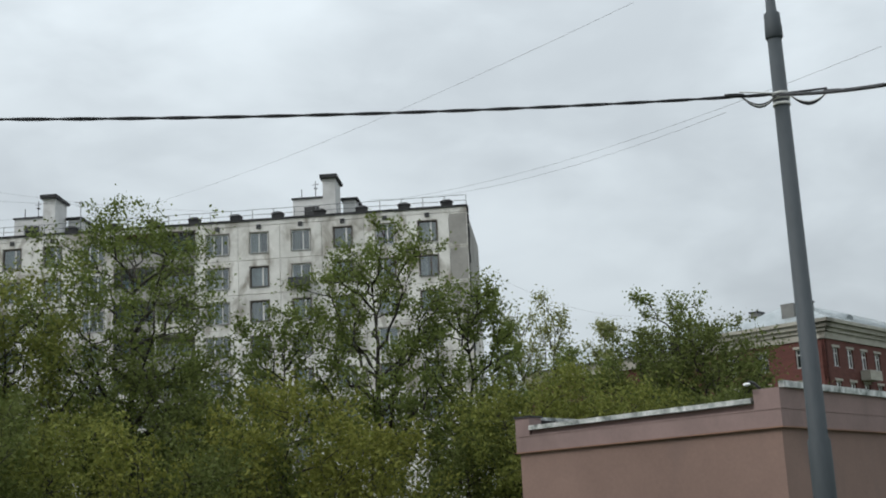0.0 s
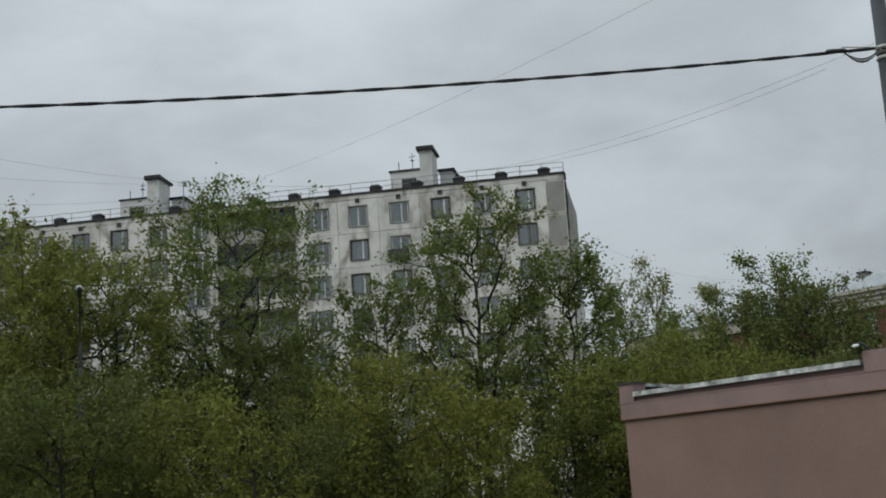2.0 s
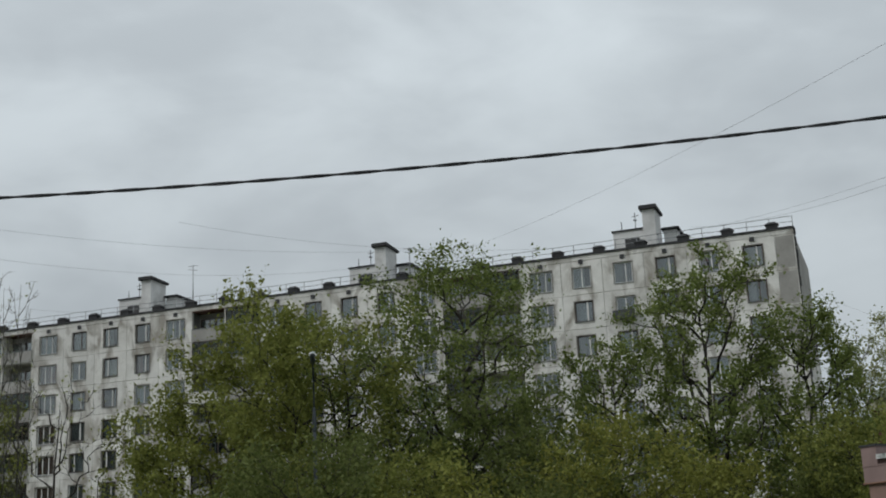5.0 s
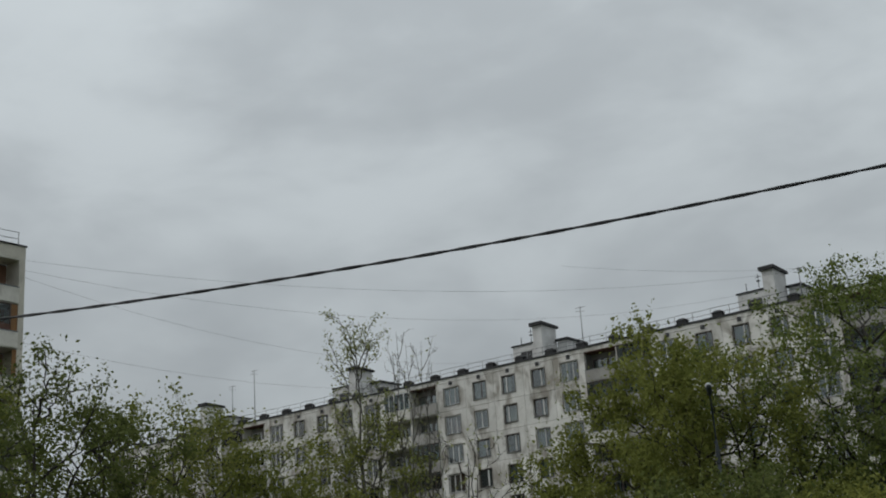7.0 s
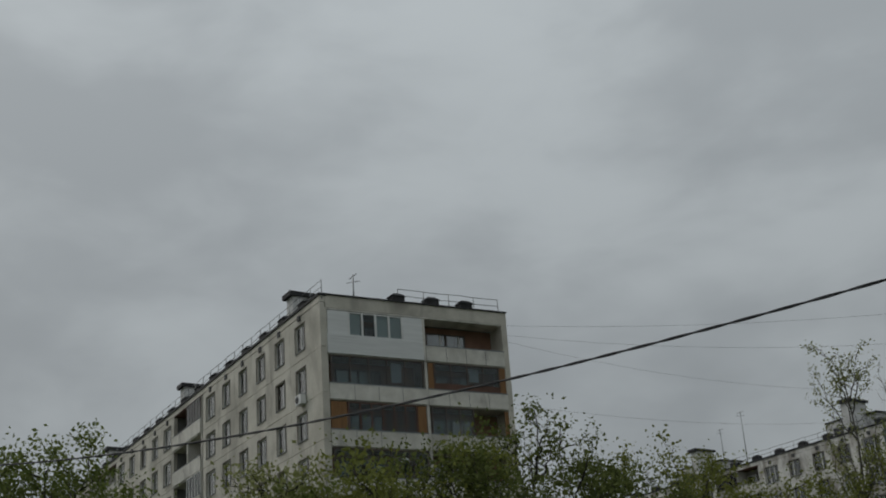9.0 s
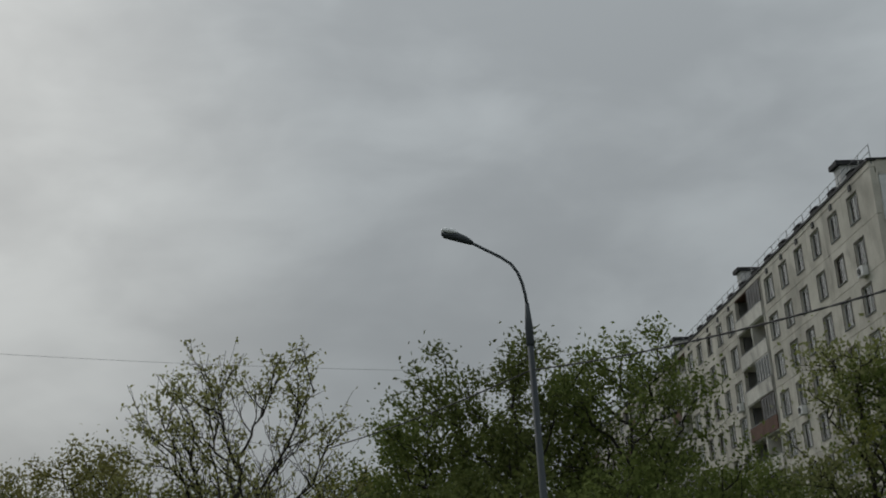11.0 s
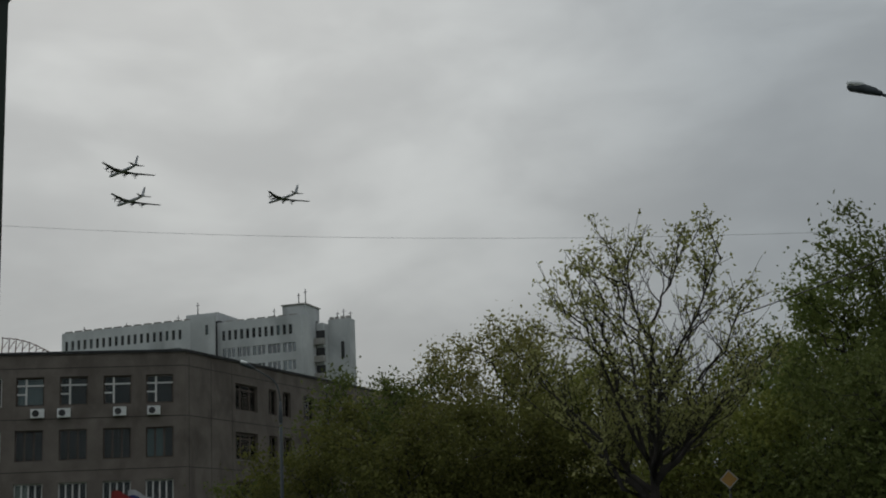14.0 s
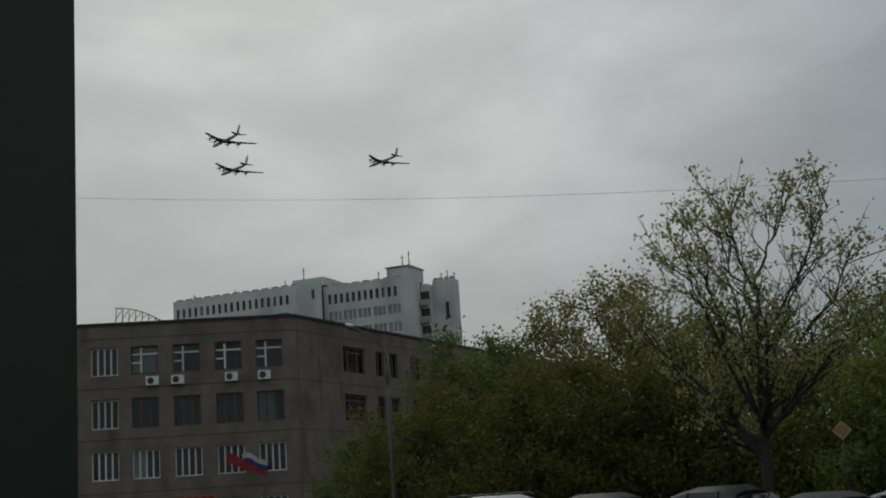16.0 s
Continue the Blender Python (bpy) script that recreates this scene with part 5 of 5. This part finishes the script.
for k, (a, d, h, r, mat) in enumerate(((44.5, 52, 11.6, 4.2, LEAFO), (41.4, 54, 11.4, 3.8, LEAFO), (39.4, 52, 8.8, 3.0, LEAFO), (47.4, 44, 10.2, 2.8, LEAFD), (50.3, 42, 11.5, 2.4, LEAFD), (55.6, 36, 9.5, 3.3, LEAFO), (59.2, 36, 8.4, 2.6, LEAF), (61.6, 36, 9.2, 2.0, LEAFP), (53.0, 36, 9.2, 2.7, LEAFD), (64.6, 46, 7.4, 2.8, LEAF))):
    tree("tree", polar(a, d), h, r, mat, (9500 if k < 4 else 7000) if k not in (4, 7) else 3800, 0.16, 0.34, 70 + k, "rounded olive tree in fine spring leaf" if mat is LEAFO else "thin tree with pale leaves before the block" if mat is LEAFP else "green tree in loose leaf before the block", limbs=15, upright=0.8, crown_low=0.12)
# dense trees behind the near lamp
for k, (a, d, h, r, n) in enumerate(((76.8, 38, 10.6, 3.2, 12000), (71.4, 38, 10.3, 3.0, 11000), (80.0, 40, 9.2, 2.8, 11000), (73.9, 40, 9.2, 3.2, 12000), (68.2, 44, 7.0, 2.6, 8000), (82.3, 42, 7.4, 2.6, 9000), (78.0, 34, 6.2, 3.0, 10000), (73.0, 34, 6.0, 3.0, 10000))):
    tree("tree", polar(a, d), h, r, LEAF if k % 3 else LEAFD, n, 0.155, 0.32, 90 + k, "dense green tree with ragged leafy top", limbs=16, upright=0.8, crown_low=0.12)
# the dark-limbed maple that is only just coming into leaf
tree("maple_tree", polar(89.2, 30), 8.8, 2.7, LEAFM, 5200, 0.115, 0.10, 131, "dark-limbed maple just coming into pale leaf", limbs=22, upright=1.4, crown_low=0.36, subs=9, twigs=8, trunk_top=0.78, wild=0.14, lean=0.03, turn=90, vase=True, outer=0.66)
for k, (a, d, h, r, mat, n, up) in enumerate(((95.4, 46, 9.4, 3.0, LEAFB, 8500, 1.0), (98.2, 48, 8.8, 2.6, LEAFB, 7000, 1.1), (92.6, 46, 8.0, 3.2, LEAFO, 8500, 0.8), (101.0, 46, 7.6, 2.8, LEAFD, 9000, 0.7), (85.6, 48, 8.0, 3.4, LEAFY, 9000, 0.7), (82.6, 48, 8.6, 3.0, LEAFO, 9000, 0.8), (90.6, 47, 8.0, 3.4, LEAFY, 9000, 0.7),
                                             (104.0, 44, 5.3, 2.5, LEAFK, 9000, 0.5), (99.6, 40, 6.0, 3.2, LEAFK, 11000, 0.5), (96.0, 40, 5.8, 3.2, LEAFK, 11000, 0.5), (92.4, 40, 5.6, 3.2, LEAFK, 11000, 0.5), (88.6, 40, 5.4, 3.2, LEAFK, 10000, 0.5), (84.9, 38, 5.2, 3.0, LEAFO, 10000, 0.5), (106.2, 48, 4.2, 1.8, LEAFD, 6000, 0.5), (80.8, 36, 4.8, 3.0, LEAFD, 9000, 0.5))):
    tree("tree", polar(a, d), h, r, mat, n, 0.15, 0.32, 130 + k, {LEAFB: "thin tree with pale spring leaves", LEAFO: "olive tree in fine leaf", LEAFK: "bushy olive tree by the car park, leaf colour darkened for weak light", LEAFY: "yellow-green tree in fresh leaf", LEAF: "bushy fresh green tree by the car park", LEAFD: "bushy dark green tree by the car park"}[mat], limbs=14, upright=up, crown_low=0.1)


# ---- parked cars, road sign, kiosk ----
def car(at, turn, paint, high, label):
    """A parked estate car, lofted from its side outline, 4.4 m long."""
    c = empty("car", pose(at[0], at[1], 0.02, 0, 0, turn), label, "car", "parked cars")
    bm = bmesh.new()
    stations = [(-2.15, 0.36, 0.9, 0.72), (-2.0, 0.28, 1.0, 0.82), (-1.3, 0.26, 1.02, 0.86), (0.0, 0.25, 0.98, 0.87), (0.9, 0.25, 0.95, 0.86), (1.6, 0.26, 0.86, 0.83), (2.0, 0.3, 0.74, 0.76), (2.16, 0.38, 0.62, 0.64)]
    rings = []
    for x, lo, hi, w in stations:
        rings.append([bm.verts.new((x, y, z)) for y, z in ((-w * 0.92, lo), (-w, (lo + hi) / 2), (-w * 0.93, hi), (w * 0.93, hi), (w, (lo + hi) / 2), (w * 0.92, lo))])
    for a, b in zip(rings, rings[1:]):
        for k in range(6):
            bm.faces.new((a[k], a[(k + 1) % 6], b[(k + 1) % 6], b[k])).smooth = k in (0, 1, 3, 4)
    bm.faces.new(rings[0][::-1])
    bm.faces.new(rings[-1])
    body = part("body", bm, paint, c)
    bm = bmesh.new()
    rings = []
    for x, z, w in ((-1.95, 1.0, 0.76), (-1.6, high - 0.12, 0.60), (-0.9, high, 0.64), (0.0, high - 0.01, 0.63), (0.45, high - 0.14, 0.60), (1.15, 0.96, 0.74)):
        rings.append([bm.verts.new((x, w * g, z + e)) for g, e in ((-1.0, -0.09), (-0.84, -0.03), (-0.45, 0.03), (0.45, 0.03), (0.84, -0.03), (1.0, -0.09))])
    for a, b in zip(rings[1:4], rings[2:5]):
        for k in range(5):
            bm.faces.new((a[k], a[k + 1], b[k + 1], b[k])).smooth = True
    part("roof_shell", bm, paint, body)
    lowers = [(-1.95, 0.78), (-1.5, 0.80), (-0.9, 0.81), (0.1, 0.81), (0.5, 0.80), (1.15, 0.76)]
    uppers = [(-1.62, high - 0.215, 0.60), (-1.58, high - 0.20, 0.60), (-0.9, high - 0.088, 0.635), (0.0, high - 0.098, 0.625), (0.43, high - 0.225, 0.595), (0.47, high - 0.235, 0.59)]
    for s in (-1, 1):
        bm = bmesh.new()
        lo = [bm.verts.new((x, s * w, 0.97)) for x, w in lowers]
        up = [bm.verts.new((x, s * w, z)) for x, z, w in uppers]
        for i in range(5):
            bm.faces.new((lo[i], lo[i + 1], up[i + 1], up[i]))
        part("side_glass", bm, CARGLASS, body, "dark tinted side glass")
        for i in (2, 3):
            bm = bmesh.new()
            tube(bm, [(lowers[i][0], s * (lowers[i][1] + 0.004), 0.97), (uppers[i][0], s * (uppers[i][2] + 0.004), uppers[i][1])], 0.03, 4)
            part("door_pillar", bm, paint, body)
    for (x0, w0), (x1, z1, w1) in ((lowers[0], uppers[0]), (lowers[-1], uppers[-1])):
        bm = bmesh.new()
        lift = 0.12
        bm.faces.new([bm.verts.new(p) for p in ((x0, -w0, 0.97), (x0, w0, 0.97), (x1, w1, z1), (x1, w1 * 0.84, z1 + lift * 0.5), (x1, w1 * 0.45, z1 + lift), (x1, -w1 * 0.45, z1 + lift), (x1, -w1 * 0.84, z1 + lift * 0.5), (x1, -w1, z1))])
        part("windscreen" if x0 > 0 else "rear_window", bm, CARGLASS, body, "dark tinted car glass")
    for x in (-1.35, 1.35):
        for y in (-0.78, 0.78):
            bm = bmesh.new()
            tube(bm, [(x, y - 0.1, 0.31), (x, y + 0.1, 0.31)], 0.31, 18)
            wheel = part("wheel", bm, TYRE, c)
            bm = bmesh.new()
            tube(bm, [(x, y - 0.105, 0.31), (x, y + 0.105, 0.31)], 0.19, 14)
            part("rim", bm, STEEL, wheel)
    for y in (-0.6, 0.6):
        part("tail_light", boxes((-2.2, -2.12, y - 0.1, y + 0.1, 0.72, 0.9)), FLAGRED, body)
        part("headlight", boxes((2.06, 2.16, y - 0.14, y + 0.14, 0.56, 0.68)), LAMPGLASS, body)
    for s in (-1, 1) if high > 1.7 else ():
        bm = bmesh.new()
        tube(bm, [(-1.45, s * 0.55, high + 0.05), (-1.3, s * 0.55, high + 0.06), (0.0, s * 0.55, high + 0.05), (0.15, s * 0.55, high + 0.02)], 0.018, 5)
        part("roof_rail", bm, DARKSTEEL, body)
    return c


CARGLASS = shader("tinted_car_glass", 0.05, 0.0, 0.6)[0]
CARGLASS.node_tree.nodes["Principled BSDF"].inputs["Base Color"].default_value = (0.012, 0.014, 0.015, 1)
for k, (a, d, paint, high, words) in enumerate((
    (104.4, 29.0, 4, 1.63, "wine red car parked in the row"),
    (102.9, 28.0, 1, 1.49, "black low car parked in the row"),
    (100.1, 29.0, 2, 1.74, "pale silver minivan parked in the row"),
    (95.7, 29.0, 1, 1.64, "dark tall car parked in the row"),
    (92.4, 27.5, 2, 1.26, "white low car parked in the row"),
    (90.4, 29.0, 1, 1.63, "black tall car parked by the trees"),
    (86.3, 29.0, 3, 1.36, "graphite car parked by the trees"),
    (82.6, 29.0, 0, 1.33, "pale silver car parked by the trees"),
    (108.2, 33.0, 2, 1.53, "white car parked before the school"),
)):
    car(polar(a, d), a - 90 + 38 + 4 * (k % 3), CARPAINTS[paint], high, words)

sp = polar(85.9, 34)
sign = empty("road_sign", pose(sp[0], sp[1], 0, 0, 0, 85.9), "yellow diamond priority road sign on a steel post", "road sign")
bm = bmesh.new()
tube(bm, [(0, 0, 0), (0, 0, 3.1)], 0.03, 8)
part("post", bm, DARKSTEEL, sign)
bm = bmesh.new()
tube(bm, [(0, -0.04, 2.85), (0, -0.055, 2.85)], 0.24, 4)
plate = part("plate", bm, SIGNWHITE, sign)
bm = bmesh.new()
tube(bm, [(0, -0.056, 2.85), (0, -0.062, 2.85)], 0.20, 4)
part("face", bm, SIGNYELLOW, plate)

kiosk = empty("kiosk", pose(-1.772, -0.927, 0, 0, 0, 135.6), "dark green metal kiosk with a projecting roof lip", "kiosk")
part("wall", boxes((-1.8, 0, 0, 2.2, 0, 2.515)), KIOSK, kiosk)
bm = bmesh.new()
v = [bm.verts.new(p) for p in ((-1.85, -0.01, 2.475), (0.008, -0.01, 2.475), (0.008, 2.25, 2.475), (-1.85, 2.25, 2.475), (-1.9, -0.03, 2.655), (0.015, -0.02, 2.655), (0.015, 2.3, 2.655), (-1.9, 2.3, 2.655))]
for f in ((0, 3, 2, 1), (4, 5, 6, 7), (0, 1, 5, 4), (1, 2, 6, 5), (2, 3, 7, 6), (3, 0, 4, 7)):
    bm.faces.new([v[k] for k in f])
part("roof_lip", bm, KIOSK, kiosk)
part("base_rail", boxes((-1.82, 0.02, -0.02, 2.22, 0, 0.09)), DARKSTEEL, kiosk)


# ---- three four-engined propeller aircraft ----
def airplane_meshes():
    """Nose along +y, right wing along +x; swept wings, four engines with twin propellers, swept tail."""
    out = {}
    bm = bmesh.new()
    tube(bm, [(0, 23, -0.3), (0, 22.4, -0.2), (0, 21, 0), (0, 18, 0.1), (0, 8, 0.1), (0, -10, 0.15), (0, -18, 0.5), (0, -22.5, 0.8), (0, -23.4, 0.9)], [0.15, 0.6, 1.1, 1.4, 1.45, 1.4, 1.05, 0.6, 0.2], 14)
    tube(bm, [(0, 23, -0.1), (0, 24.8, 0.0)], [0.16, 0.08], 6)
    out["fuselage"] = mesh_of("fuselage", bm, SILVER)

    def slab(pts, thick):
        b = bmesh.new()
        lo = [b.verts.new((x, y, z - t * thick)) for x, y, z, t in pts]
        hi = [b.verts.new((x, y, z + t * thick)) for x, y, z, t in pts]
        b.faces.new(lo[::-1])
        b.faces.new(hi)
        for i in range(len(pts)):
            j = (i + 1) % len(pts)
            b.faces.new((lo[i], lo[j], hi[j], hi[i]))
        return b

    for s, name in ((1, "right_wing"), (-1, "left_wing")):
        pts = [(s * 0.8, 8.5, 0.2, 1.0), (s * 25.0, -8.6, -0.4, 0.35), (s * 25.0, -11.4, -0.4, 0.2), (s * 9, -2.2, 0.0, 0.5), (s * 0.8, -0.8, 0.2, 0.8)]
        out[name] = mesh_of(name, slab(pts if s > 0 else pts[::-1], 0.42), DARKSKIN)
        pts = [(s * 0.3, -16.8, 0.9, 1.0), (s * 7.2, -22.0, 0.9, 0.4), (s * 7.2, -23.6, 0.9, 0.3), (s * 0.3, -21.2, 0.9, 0.8)]
        out["tailplane" + name[:1]] = mesh_of("tailplane", slab(pts if s > 0 else pts[::-1], 0.22), DARKSKIN)
    bm = bmesh.new()
    side_pts = [(-14.0, 1.2), (-18.5, 2.2), (-21.6, 8.3), (-24.2, 8.3), (-22.6, 1.2)]
    a = [bm.verts.new((-0.2, y, z)) for y, z in side_pts]
    b = [bm.verts.new((0.2, y, z)) for y, z in side_pts]
    bm.faces.new(a)
    bm.faces.new(b[::-1])
    for i in range(5):
        bm.faces.new((a[i], b[i], b[(i + 1) % 5], a[(i + 1) % 5]))
    out["fin"] = mesh_of("fin", bm, SILVER)
    bm = bmesh.new()
    tube(bm, [(0, 6.2, 0), (0, 5.6, 0), (0, 4.5, 0), (0, 0, 0), (0, -3.5, 0.2)], [0.15, 0.5, 0.75, 0.7, 0.2], 12)
    out["engine"] = mesh_of("engine", bm, DARKSKIN)
    bm = bmesh.new()
    for y, o in ((5.7, 0.0), (5.2, 0.4)):
        for k in range(4):
            t = o + k * math.pi / 2
            c, s = math.cos(t), math.sin(t)
            q = [bm.verts.new((c * r - s * w, y + d, s * r + c * w)) for r, w, d in ((0.3, -0.16, 0.08), (2.75, -0.13, 0.05), (2.75, 0.13, -0.05), (0.3, 0.16, -0.08))]
            q2 = [bm.verts.new(v.co + Vector((0, 0.06, 0))) for v in q]
            bm.faces.new(q)
            bm.faces.new(q2[::-1])
            for i in range(4):
                bm.faces.new((q[i], q2[i], q2[(i + 1) % 4], q[(i + 1) % 4]))
    out["propeller"] = mesh_of("propeller", bm, DARKSTEEL)
    return out


PLANE = airplane_meshes()


def airplane(m):
    p = empty("airplane", m, "silver four-engined propeller airplane flying below grey clouds", "airplane", "airplanes in formation")
    for key, me in PLANE.items():
        if key not in ("engine", "propeller"):
            put(key if not key.startswith("tailplane") else "tailplane", me, p)
    for x, y in ((6.4, 3.2), (-6.4, 3.2), (13.6, -2.0), (-13.6, -2.0)):
        e = put("engine", PLANE["engine"], p, (x, y, -0.35))
        put("propeller", PLANE["propeller"], e)


airplane(Matrix(((-0.7854, -0.6180, -0.0344, -1007.7), (0.6158, -0.7858, 0.0566, -409.2), (-0.0621, 0.0232, 0.9978, 324.9), (0, 0, 0, 1))))
airplane(Matrix(((-0.7926, -0.6091, -0.0271, -1067.9), (0.6067, -0.7923, 0.0646, -426.4), (-0.0608, 0.0347, 0.9975, 315.5), (0, 0, 0, 1))))
airplane(Matrix(((-0.7987, -0.6009, -0.0320, -1192.9), (0.5998, -0.7992, 0.0384, -318.8), (-0.0486, 0.0115, 0.9988, 341.6), (0, 0, 0, 1))))
